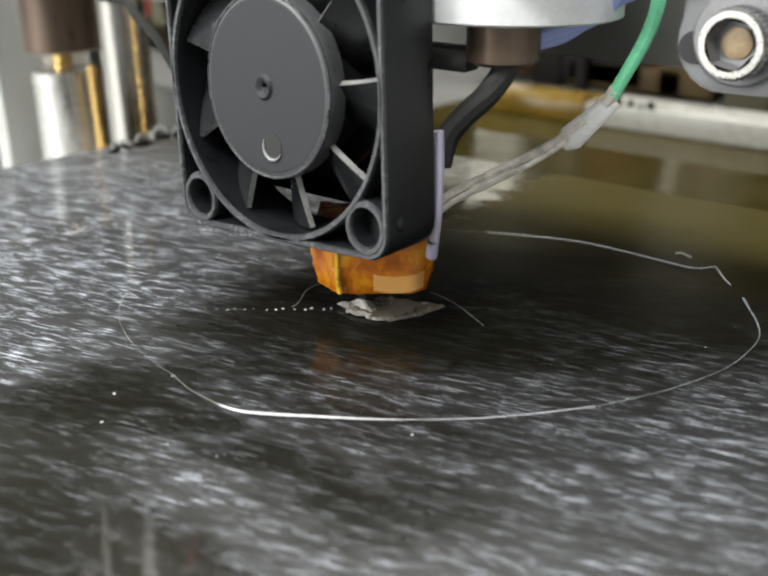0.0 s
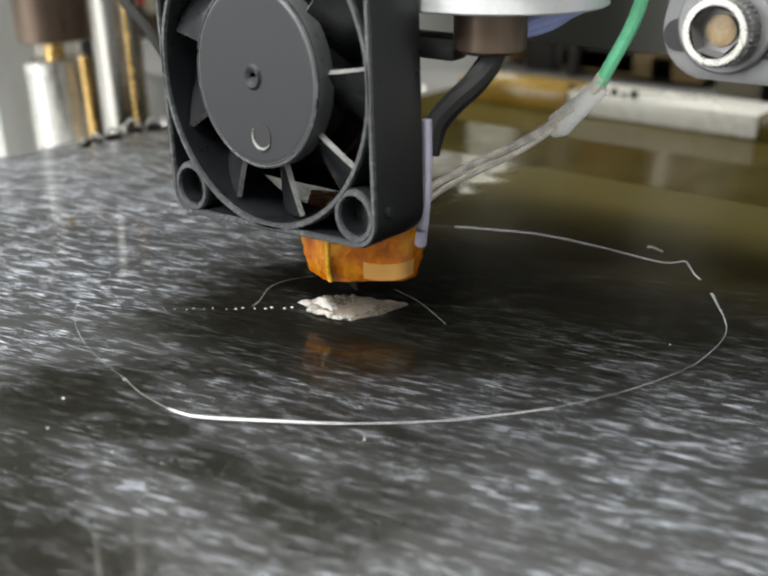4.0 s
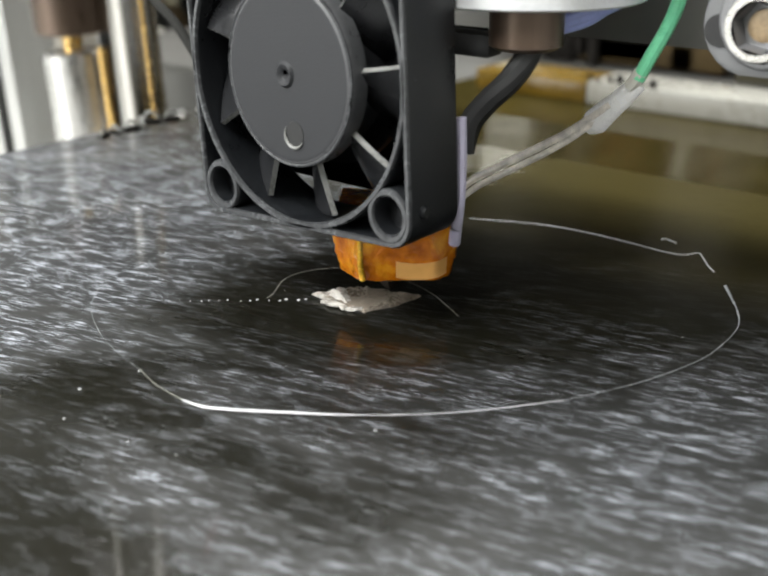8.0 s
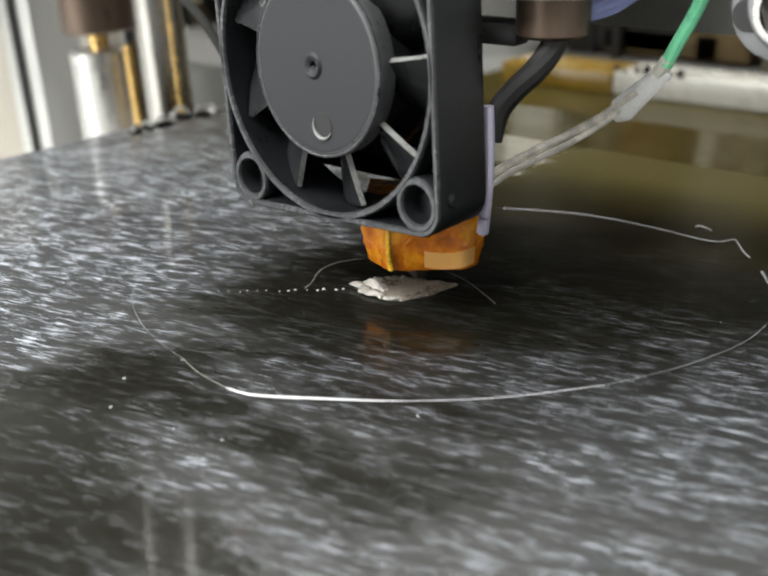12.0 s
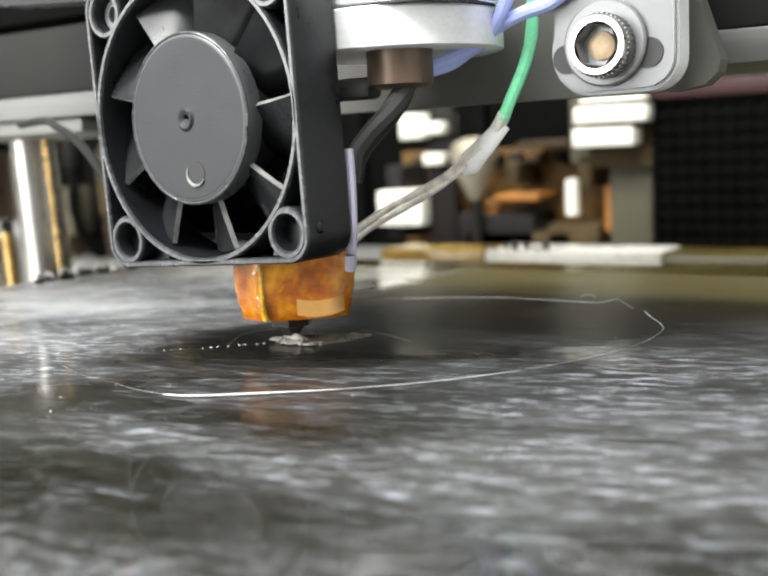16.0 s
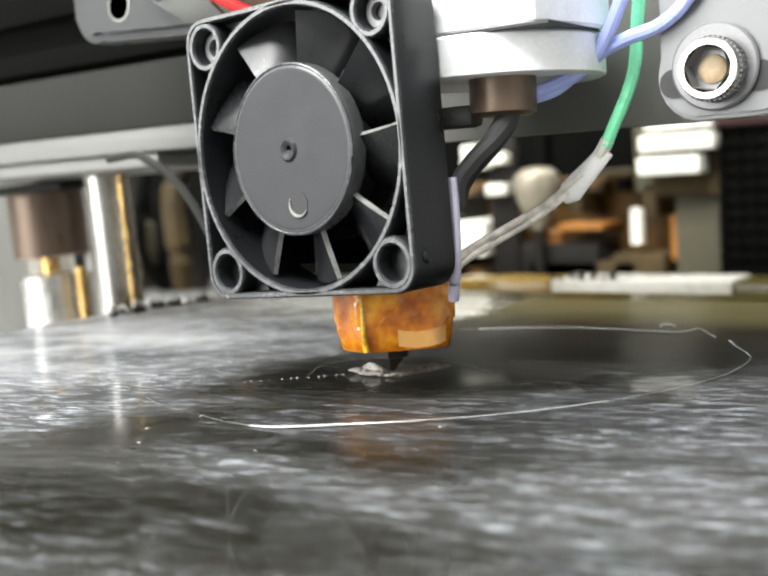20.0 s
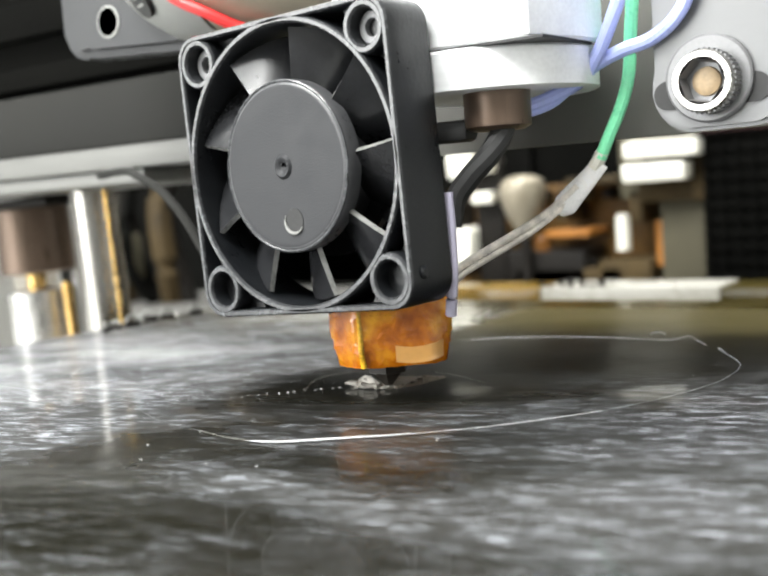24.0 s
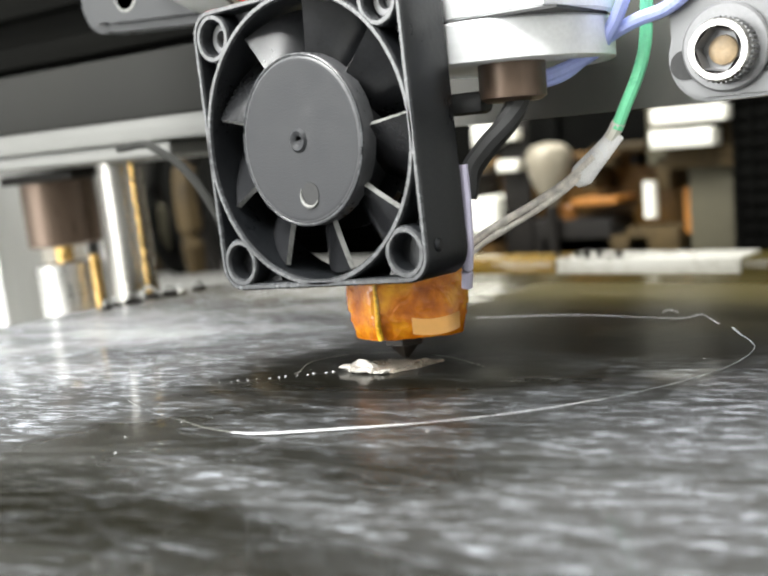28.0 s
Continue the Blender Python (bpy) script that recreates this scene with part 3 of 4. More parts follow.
# ---- cooling fan ----
def cooling_fan():
    t = thing("cooling_fan", "black square plastic cooling fan with grey hub, standing still", "fan", at=(0, 0, -0.1 * ZC))
    t.scale = (1, 1, 1.1)
    bm = bmesh.new()
    shell(bm, rounded_square(.02, .0036), rounded_square(.0191, .0028), 0, .0105, ZC)
    shell(bm, ring(.0199, 72), ring(.0189, 72), 0, .0105, ZC, .00045)
    for sx in (-1, 1):
        for sz in (-1, 1):
            shell(bm, ring(.0035, 28, sx * .016, sz * .016), ring(.0024, 28, sx * .016, sz * .016), 0.0001, .0105, ZC, .00045)
            # webs that close the corner pockets half-way back
            tri = [(sx * .0191, sz * .0105), (sx * .0191, sz * .0165), (sx * .0165, sz * .0191), (sx * .0105, sz * .0191), (sx * .0138, sz * .0138)]
            a = [bm.verts.new((x, .0035, ZC + z)) for x, z in tri]
            b = [bm.verts.new((x, .0055, ZC + z)) for x, z in tri]
            bm.faces.new(a)
            bm.faces.new(b[::-1])
            for i in range(5):
                bm.faces.new((a[i], b[i], b[(i + 1) % 5], a[(i + 1) % 5]))
    bmesh.ops.recalc_face_normals(bm, faces=bm.faces)
    fr = part("frame", bm, "black", t, "black moulded plastic frame")
    # front faces are paler: worn rims with their edge highlights painted in
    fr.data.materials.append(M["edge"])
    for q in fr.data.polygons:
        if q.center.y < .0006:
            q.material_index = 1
    part("side_pip", tube([(.0009, 0), (.0009, .0005), (.0006, .0008)], 14, pose(.0198, .0028, ZC - .0155, 0, 90, 0)), "black", fr)
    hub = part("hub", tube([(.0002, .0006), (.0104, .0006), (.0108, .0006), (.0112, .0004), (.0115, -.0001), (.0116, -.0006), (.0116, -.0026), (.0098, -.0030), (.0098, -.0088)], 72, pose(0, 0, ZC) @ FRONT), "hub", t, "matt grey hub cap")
    # eased rim and side of the cap carry its highlight as lighter colour
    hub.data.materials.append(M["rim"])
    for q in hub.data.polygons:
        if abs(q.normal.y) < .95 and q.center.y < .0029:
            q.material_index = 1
    part("centre_dimple", tube([(.0004, .0004), (.0009, .0009), (.0013, .0010), (.0017, .0006)], 28, pose(-.0003, 0, ZC) @ FRONT), "hub", hub)
    nz = ZC - .0073
    part("balance_pit", tube([(.0001, .0007), (.0016, .0007), (.0017, .0005)], 28, pose(.0008, 0, nz) @ FRONT), "rubber", hub, "small dark balance pit")
    # thin lighter ring, the rim's highlight given as colour
    part("hub_rim", wire([(.01135 * math.cos(radians(a)), -.00035, ZC + .01135 * math.sin(radians(a))) for a in range(0, 360, 20)], .00022, 4, 6, closed=True), "edge", hub, "rim of the hub cap with painted highlight")
    # pale crescent on the pit's lower left: a glint put in as colour
    part("pit_rim", wire([(.0008 + .0017 * math.cos(radians(a)), -.0008, nz + .0017 * math.sin(radians(a))) for a in range(150, 331, 20)], lambda q: .00005 + .00022 * math.sin(math.pi * q), 4, 8), "lit", hub, "pale highlight painted along the pit rim")
    bm = bmesh.new()
    nu, nv = 5, 7
    grid = []
    for i in range(nu):
        u = i / (nu - 1)
        r = .0097 + u * .0088
        row = []
        for j in range(nv):
            v = j / (nv - 1)
            a = radians(2 * u - 37 * v + 6 * u * v - 4 * math.sin(math.pi * v))
            row.append(bm.verts.new((r * math.cos(a), .0013 + v * .0072 + .0004 * u, r * math.sin(a))))
        grid.append(row)
    for i in range(nu - 1):
        for j in range(nv - 1):
            bm.faces.new((grid[i][j], grid[i][j + 1], grid[i + 1][j + 1], grid[i + 1][j]))
    bm.normal_update()
    bmesh.ops.solidify(bm, geom=bm.faces[:], thickness=.0008)
    bmesh.ops.recalc_face_normals(bm, faces=bm.faces)
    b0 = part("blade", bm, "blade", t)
    # front edge faces get the paler material as a painted highlight
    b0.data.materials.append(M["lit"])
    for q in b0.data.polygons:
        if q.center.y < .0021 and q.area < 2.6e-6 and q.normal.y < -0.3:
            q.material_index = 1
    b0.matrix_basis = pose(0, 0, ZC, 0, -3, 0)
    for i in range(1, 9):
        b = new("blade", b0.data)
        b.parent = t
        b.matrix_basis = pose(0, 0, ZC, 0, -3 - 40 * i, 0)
    # rear spider behind the rotor
    part("rear_plate", tube([(.0128, -.0088), (.0128, -.0103)], 40, pose(0, 0, ZC) @ FRONT), "black", t)
    for i in range(3):
        a = part("rear_strut", box(.012, .0192, .0088, .0103, -.0011, .0011, .0002), "black", t)
        a.matrix_basis = pose(0, 0, ZC, 0, 35 + 120 * i, 0)
    for sx in (-1, 1):
        s = part("mounting_screw", tube([(.0023, -.0065), (.0023, -.0027), (.0021, -.0024), (.0012, -.0024), (.0011, -.0042), (.0002, -.0042)], 20, pose(sx * .016, 0, ZC + .016) @ FRONT), "washer", t, "grey socket screw set deep in its hole")
    tilt[t.name] = -2.3
    head_things.append(t)


tilt = {}
cooling_fan()


# ---- hot end ----
def hot_end():
    t = thing("hot_end", "heater block wrapped in glossy amber heat tape over a dark nozzle", "hot end")
    corners = [Vector(c) for c in ((.0036, .0086), (.0132, .0161), (.0137, .0200), (.0065, .0290), (-.0078, .0182), (-.0030, .0112))]
    n = 72

    def outline(grow, k=n):
        # the wrapped block's outline, its corners softened
        mid = sum(corners, Vector((0, 0))) / 6
        lens = [(corners[(i + 1) % 6] - corners[i]).length for i in range(6)]
        pts = []
        for i in range(k):
            f = (i + 0.001) / k * sum(lens)
            c = 0
            while f > lens[c]:
                f -= lens[c]
                c += 1
            p = corners[c].lerp(corners[(c + 1) % 6], f / lens[c])
            pts.append(p + (p - mid).normalized() * grow)
        return [(pts[i - 1] + 2 * pts[i] + pts[(i + 1) % k]) / 4 for i in range(k)]

    def crinkle(p, z, amount):
        q = Vector((p.x, p.y, z)) * 330
        return amount * (noise.noise(q) + 0.7 * noise.noise(q * 2.9) + 0.3 * noise.noise(q * 6))

    bm = bmesh.new()
    ring_at = outline(0)
    mid = sum(ring_at, Vector((0, 0))) / n
    loops = []
    for i in range(13):
        z = .0048 + .0104 * i / 12
        inset = max(.0006 if i == 12 else 0, .0007 * max(0, 1 - i / 4) ** 1.5)
        loops.append([bm.verts.new(((p + (p - mid).normalized() * (crinkle(p, z, .0002) - inset)).to_tuple() + (z + crinkle(p, z + 1, .0002),))) for p in ring_at])
    for a, b in zip(loops, loops[1:]):
        for i in range(n):
            bm.faces.new((a[i], a[(i + 1) % n], b[(i + 1) % n], b[i]))
    bm.faces.new(loops[0][::-1])
    bm.faces.new(loops[-1])
    blk = part("heater_block", bm, "kapton", t, "block wrapped in crinkled amber tape")
    # tape turns: overlapping strips round the block, edges lifted a little
    rnd = random.Random(9)

    def strip(name, z0, z1, grow, lo, hi, material, label, sag):
        bm = bmesh.new()
        o = outline(grow)
        rows = []
        for i in range(lo, hi + 1):
            p = o[i % n]
            w = rnd.uniform(-1, 1) * .0001
            lift = sag * math.sin(i * 0.45)
            rows.append([bm.verts.new(((p + (p - mid).normalized() * (w * .5 + crinkle(p, z, .0002))).to_tuple() + (z + lift,))) for z in (z0, (2 * z0 + z1) / 3, (z0 + 2 * z1) / 3, z1)])
        for a, b in zip(rows, rows[1:]):
            for k in range(3):
                bm.faces.new((a[k], b[k], b[k + 1], a[k + 1]))
        bm.normal_update()
        bmesh.ops.solidify(bm, geom=bm.faces[:], thickness=.00012)
        part(name, bm, material, blk, label)

    strip("tape_turn", .0074, .0100, .0002, -10, 50, "kapton", "lifted turn of amber tape", .0003)
    strip("tape_turn", .0090, .0128, .00045, -14, 44, "kapton", "lifted turn of amber tape", .0004)
    strip("tape_turn", .0122, .0150, .0003, -8, 40, "kapton", "lifted turn of amber tape", .0003)
    o = outline(.00035)
    # fold at the front corner; its bright yellow paints in the edge highlight
    part("tape_seam", wire([(*(o[1] + Vector((crinkle(o[1], z, .0002), 0)) - (o[1] - mid) * max(0, .0075 - z) * 30), z) for z in (.0050, .0066, .0082, .0098, .0114, .0130, .0146)], lambda q: .0003 + .0002 * (1 - q), 5, 8), M["seam"], blk, "fold of the tape with painted yellow highlight")
    strip("tape_flap", .0056, .0082, .0004, 7, 16, M["flap"], "pale shiny loose flap of tape", .0004)
    m = pose(.0043, .0074, 0, 0, 0, 51)
    nz = m @ Vector((.0072, .0085, 0))
    part("nozzle", tube([(.0003, .0004), (.0006, .0004), (.0026, .0026), (.0034, .0028), (.0034, .0052)], 6, pose(nz.x, nz.y, 0)), "nozzle", t, "soot-dark brass nozzle")
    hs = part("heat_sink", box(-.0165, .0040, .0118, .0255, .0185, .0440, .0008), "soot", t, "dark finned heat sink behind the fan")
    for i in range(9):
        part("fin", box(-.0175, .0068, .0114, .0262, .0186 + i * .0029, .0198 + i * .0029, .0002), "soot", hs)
    part("heat_break", tube([(.0016, .015), (.0016, .0185)], 20, pose(nz.x, nz.y, 0)), "alu_dull", t, "thin heat break")
    head_things.append(t)


M["flap"] = mat("pale_tape", (0.84, 0.44, 0.13), 0.1, grain=0.06, scale=200, bump=0.3, coat=1.0)
M["seam"] = mat("tape_edge_highlight", (0.88, 0.5, 0.03), 0.16, grain=0.5, scale=500, bump=0.5, coat=0.6)
M["nozzle"] = mat("sooty_brass", (0.02, 0.015, 0.01), 0.6, 0.0, grain=0.4, scale=600)
hot_end()


# ---- carriage ----
def carriage():
    t = thing("hot_end_mount", "bright aluminium clamp block that holds the hot end", "mount")
    def slab(x0, x1, x2, ya, ym, yb, za, zb):
        # a block whose end at the high-x side slants back
        o = [(x0, yb), (x0, ya), (x1 - .0006, ya), (x1 + .0004, ya + .0006), (x2, ym), (x2, yb)]
        bm = bmesh.new()
        lo, hi = [bm.verts.new((x, y, za)) for x, y in o], [bm.verts.new((x, y, zb)) for x, y in o]
        bm.faces.new(lo)
        bm.faces.new(hi[::-1])
        for i in range(len(o)):
            j = (i + 1) % len(o)
            bm.faces.new((lo[i], hi[i], hi[j], lo[j]))
        bmesh.ops.recalc_face_normals(bm, faces=bm.faces)
        bmesh.ops.bevel(bm, geom=[e for e in bm.edges if abs(e.verts[0].co.z - e.verts[1].co.z) < 1e-6], offset=.0004, segments=2, affect="EDGES")
        return bm

    part("lower_flange", tube([(.0160, .0454), (.0165, .0457), (.0165, .0511), (.0161, .0515)], 72, pose(.0197, .0277, 0)), "alu", t, "bright turned round flange")
    part("upper_block", slab(.001, .0336, .0370, .0124, .0250, .031, .0518, .0740), "alu", t)
    part("clamp_slit", box(.005, .0362, .0126, .029, .05145, .05185), "ink", t)
    head_things.append(t)

    p = thing("carriage_plate", "thick aluminium carriage plate with rounded corner", "plate")
    y0, y1 = .0312, .0362
    # outline with a round lower right corner and a round boss at the lower left
    out = [(.0445, .085), (.0445, .0465)]
    out += [(.0505 + .0065 * math.cos(radians(a)), .0437 + .0065 * math.sin(radians(a))) for a in range(170, 275, 15)]
    out += [(.0585 + .0048 * math.cos(radians(a)), .0422 + .0048 * math.sin(radians(a))) for a in range(-90, 1, 15)]
    out += [(.0633, .085)]
    bm = bmesh.new()
    f = [bm.verts.new((x, y0, z)) for x, z in out]
    b = [bm.verts.new((x, y1, z)) for x, z in out]
    bm.faces.new(f)
    bm.faces.new(b[::-1])
    for i in range(len(out)):
        j = (i + 1) % len(out)
        bm.faces.new((f[i], b[i], b[j], f[j]))
    bmesh.ops.recalc_face_normals(bm, faces=bm.faces)
    bmesh.ops.bevel(bm, geom=[e for e in bm.edges if all(v.co.y < y0 + 1e-5 for v in e.verts)], offset=.0006, segments=2, affect="EDGES")
    body = part("plate", bm, "plate", p, "brushed plate with bright eased edges")
    body.data.materials.append(M["alu"])
    for q in body.data.polygons:
        if abs(q.normal.y) < 0.95:
            q.material_index = 1
    for x in (.0466, .0591):
        part("slot_end", tube([(.0021, 0), (.0021, .00025)], 24, pose(x, y0, .0428) @ FRONT), "ink", body, "dark end of the slot")
    part("slot", box(.0466, .0591, y0 - .00022, y0 + .001, .0407, .0449), "ink", body)
    part("washer", tube([(.0062, 0), (.0062, .0006), (.0059, .0009), (.003, .0009)], 40, pose(.0528, y0 - .0002, .0446) @ FRONT), "washer", p, "wide steel washer")
    bx, bz = .0530, .0441
    bolt = part("bolt", tube([(.0044, .0009), (.0044, .0038), (.0041, .0046), (.0033, .0046)], 48, pose(bx, y0, bz) @ FRONT, cap=False), "screw", p, "knurled socket head bolt")
    # knurling: small ridges round the head
    bm = bmesh.new()
    for i in range(40):
        a = 2 * math.pi * i / 40
        m = pose(bx, y0, bz) @ FRONT @ pose(.0044 * math.cos(a), .0044 * math.sin(a), .0025, 0, 0, math.degrees(a))
        g = bmesh.ops.create_cube(bm, size=1)
        bmesh.ops.transform(bm, matrix=m @ Matrix.Diagonal((.0004, .0003, .0026, 1)), verts=g["verts"])
    part("knurl", bm, "washer", bolt)
    part("hex_socket", tube([(.0033, .0046), (.0030, .0020), (.0002, .0018)], 6, pose(bx, y0, bz, 0, 12, 0) @ FRONT, cap=False), "washer", bolt, "grey hex socket")
    part("socket_floor", tube([(.0021, .0019), (.0020, .0024), (.0012, .0026), (.0002, .0025)], 24, pose(bx, y0, bz) @ FRONT), "socket", bolt, "brownish worn bottom of the socket")
    head_things.append(p)

    bp = thing("carriage_back_plate", "plain grey plate across the back of the carriage", "plate")
    o = [(-.008, .0377), (.0588, .0377), (.0625, .0383), (.0646, .0401), (.0650, .0420), (.0616, .0520), (.0616, .085), (-.008, .085)]
    bm = bmesh.new()
    f, b = [bm.verts.new((x, .0462, z)) for x, z in o], [bm.verts.new((x, .0505, z)) for x, z in o]
    bm.faces.new(f)
    bm.faces.new(b[::-1])
    for i in range(len(o)):
        j = (i + 1) % len(o)
        bm.faces.new((f[i], b[i], b[j], f[j]))
    bmesh.ops.recalc_face_normals(bm, faces=bm.faces)
    part("sheet", bm, "back", bp, smooth=False)
    head_things.append(bp)

    k = thing("sensor_boss", "dark brown round boss under the clamp block", "boss")
    part("boss", tube([(.0040, .0398), (.0050, .0404), (.0050, .0462)], 32, pose(.0245, .0200, 0)), "umber", k)
    part("stub", box(.0085, .021, .0165, .0205, .0385, .0418, .001), "rubber", k, "black stub towards the fan")
    head_things.append(k)

    def cord(name, label, mname, pts, r, cat="wire", n=8):
        o = thing(name, label, cat)
        part("strand", wire(pts, r, n), mname, o)
        head_things.append(o)
        return o

    cord("black_sleeve", "thick black rubber sleeve leading down to the heater", "rubber", [(.0256, .0196, .0430), (.0260, .0186, .0398), (.0244, .0168, .0362), (.0216, .0154, .0330), (.0196, .0145, .0300), (.0188, .0138, .0262)], .0017)
    cord("lilac_sleeve", "pale lilac wire sleeve along the fan's side", "lilac", [(.0194, .0124, .0312), (.0196, .0124, .026), (.0196, .0122, .020), (.0192, .0122, .0158), (.0185, .0128, .013)], .00088)
    g = cord("green_wire", "green insulated wire soldered to a pale sleeved lead", "green", [(.0338, .0352, .0346), (.0352, .0352, .0375), (.0378, .0350, .0425), (.0393, .0348, .0470), (.0402, .0340, .053), (.0412, .0335, .061), (.042, .033, .072)], .00098)
    part("solder_joint", wire([(.0325, .0356, .0333), (.0335, .0354, .0345), (.0342, .0352, .0356)], .0011, 5, 8), "white", g, "whitish solder joint")
    part("sleeve", wire([(.0338, .0355, .0340), (.0312, .0350, .0312), (.0287, .0344, .0286), (.0268, .0338, .0264)], lambda s: (.00042 + .0003 * s) * (1 - 3 * max(0, s - .78)), 9, 12, flat=3.0), "clear", g, "crumpled clear sleeve")
    part("lead", wire([(.0300, .0346, .0306), (.0255, .0330, .0268), (.0215, .0300, .0240), (.0170, .0265, .0212), (.0135, .0240, .0188), (.011, .022, .016)], .00062, 7, 8), "braid", g, "braided pale lead")
    part("lead", wire([(.0300, .0350, .0300), (.0262, .0330, .0262), (.0225, .0300, .0232), (.0180, .0265, .0203), (.0145, .0240, .018), (.012, .022, .0155)], .0005, 7, 8), "braid", g, "braided pale lead")
    cord("blue_wire", "pale blue insulated wire rising past the clamp", "blue", [(.0255, .0215, .0425), (.0290, .0255, .0437), (.0340, .0285, .0462), (.0372, .0285, .0500), (.0398, .0280, .0545), (.0418, .0280, .060), (.0425, .028, .07)], .00105)
    cord("blue_wire", "pale blue insulated wire curving towards the plate", "blue", [(.0262, .0235, .0422), (.0300, .0270, .0436), (.0350, .0295, .0478), (.0400, .0300, .0500), (.0450, .0300, .0512), (.0490, .0298, .0540), (.0508, .0295, .058), (.051, .029, .068)], .00105)
    cord("grey_cable", "thin grey cable arching behind the fan", "beam", [(-.095, .045, .0400), (-.080, .040, .0402), (-.070, .0345, .0384), (-.060, .031, .0350), (-.0515, .029, .0285), (-.045, .028, .020)], .0009)

    M["ear"] = mat("grey_cast_aluminium", (0.03, 0.031, 0.033), 0.5, 0.2, grain=0.12, scale=120, bump=0.2)
    M["chamfer"] = mat("bright_chamfer", (0.5, 0.5, 0.51), 0.4, 0.5, grain=0.1)
    e = thing("clamp_ear", "grey aluminium ear plate with a bolt hole", "bracket")
    y0, y1 = .0335, .0415
    out = [(-.050, .0627), (-.0795, .0645)] + [(-.0835 + .0065 * math.cos(radians(a)), .0712 + .0065 * math.sin(radians(a))) for a in range(285, 175, -15)] + [(-.0900, .094), (-.050, .094)]
    bm = bmesh.new()
    f = [bm.verts.new((x, y0, z)) for x, z in out]
    b = [bm.verts.new((x, y1, z)) for x, z in out]
    bm.faces.new(f)
    bm.faces.new(b[::-1])
    for i in range(len(out)):
        j = (i + 1) % len(out)
        bm.faces.new((f[i], b[i], b[j], f[j]))
    bmesh.ops.recalc_face_normals(bm, faces=bm.faces)
    bmesh.ops.bevel(bm, geom=[q for q in bm.edges if all(v.co.y < y0 + 1e-5 for v in q.verts)], offset=.0018, segments=2, affect="EDGES")
    ear = part("ear", bm, "ear", e)
    ear.data.materials.append(M["chamfer"])
    for q in ear.data.polygons:
        if q.normal.x < -0.35 and q.center.y < .04:
            q.material_index = 1
    part("hole_rim", tube([(.0034, 0), (.0034, .0002), (.0029, .0003)], 32, pose(-.0738, y0, .0712) @ FRONT, cap=False), "alu_dull", ear, "bright countersunk rim")
    part("hole", tube([(.0001, .00012), (.0029, .00012)], 28, pose(-.0738, y0, .0712) @ FRONT), "ink", ear, "dark bolt hole")
    head_things.append(e)

    mo = thing("extruder_motor", "silver and tan drum motor with a red wire across it", "motor")
    my, mz = .036, .0805
    turn = pose(0, my, mz, 0, 90, 0)
    part("drum", tube([(.0179, -.0384), (.0183, -.0379), (.0183, -.0030), (.0176, -.0022)], 56, turn), "tan", mo, "tan enamelled drum")
    part("end_cap", tube([(.003, -.0690), (.0085, -.0650), (.0128, -.0590), (.0160, -.0530), (.0179, -.0460), (.0184, -.0386)], 56, turn), "alu_dull", mo, "silver rounded end cap")
    n = Vector((-.37, -.76, -.53)).normalized()
    at = Matrix.Translation(Vector((-.0520, my - .0165 * .82, mz - .0165 * .57)) + n * .0002) @ n.to_track_quat("Z", "Y").to_matrix().to_4x4()
    a = part("print_mark", tube([(.0036, -.0006), (.0036, .0002)], 28, at), "ink", mo, "dark printed oval mark")
    for k in (-1, 1):
        bm = box(-.0016, .0016, k * .0008 - .0003, k * .0008 + .0003, .00025, .0004)
        bmesh.ops.transform(bm, matrix=at, verts=bm.verts)
        part("mark_bar", bm, "alu_dull", a)
    part("red_wire", wire([(-.0440, .0160, .084), (-.0430, .0172, .0765), (-.0415, .0194, .0705), (-.0350, .0225, .0662), (-.0290, .0270, .0627), (-.020, .034, .0610)], .0011, 8), "red", mo, "red insulated wire")
    head_things.append(mo)


carriage()


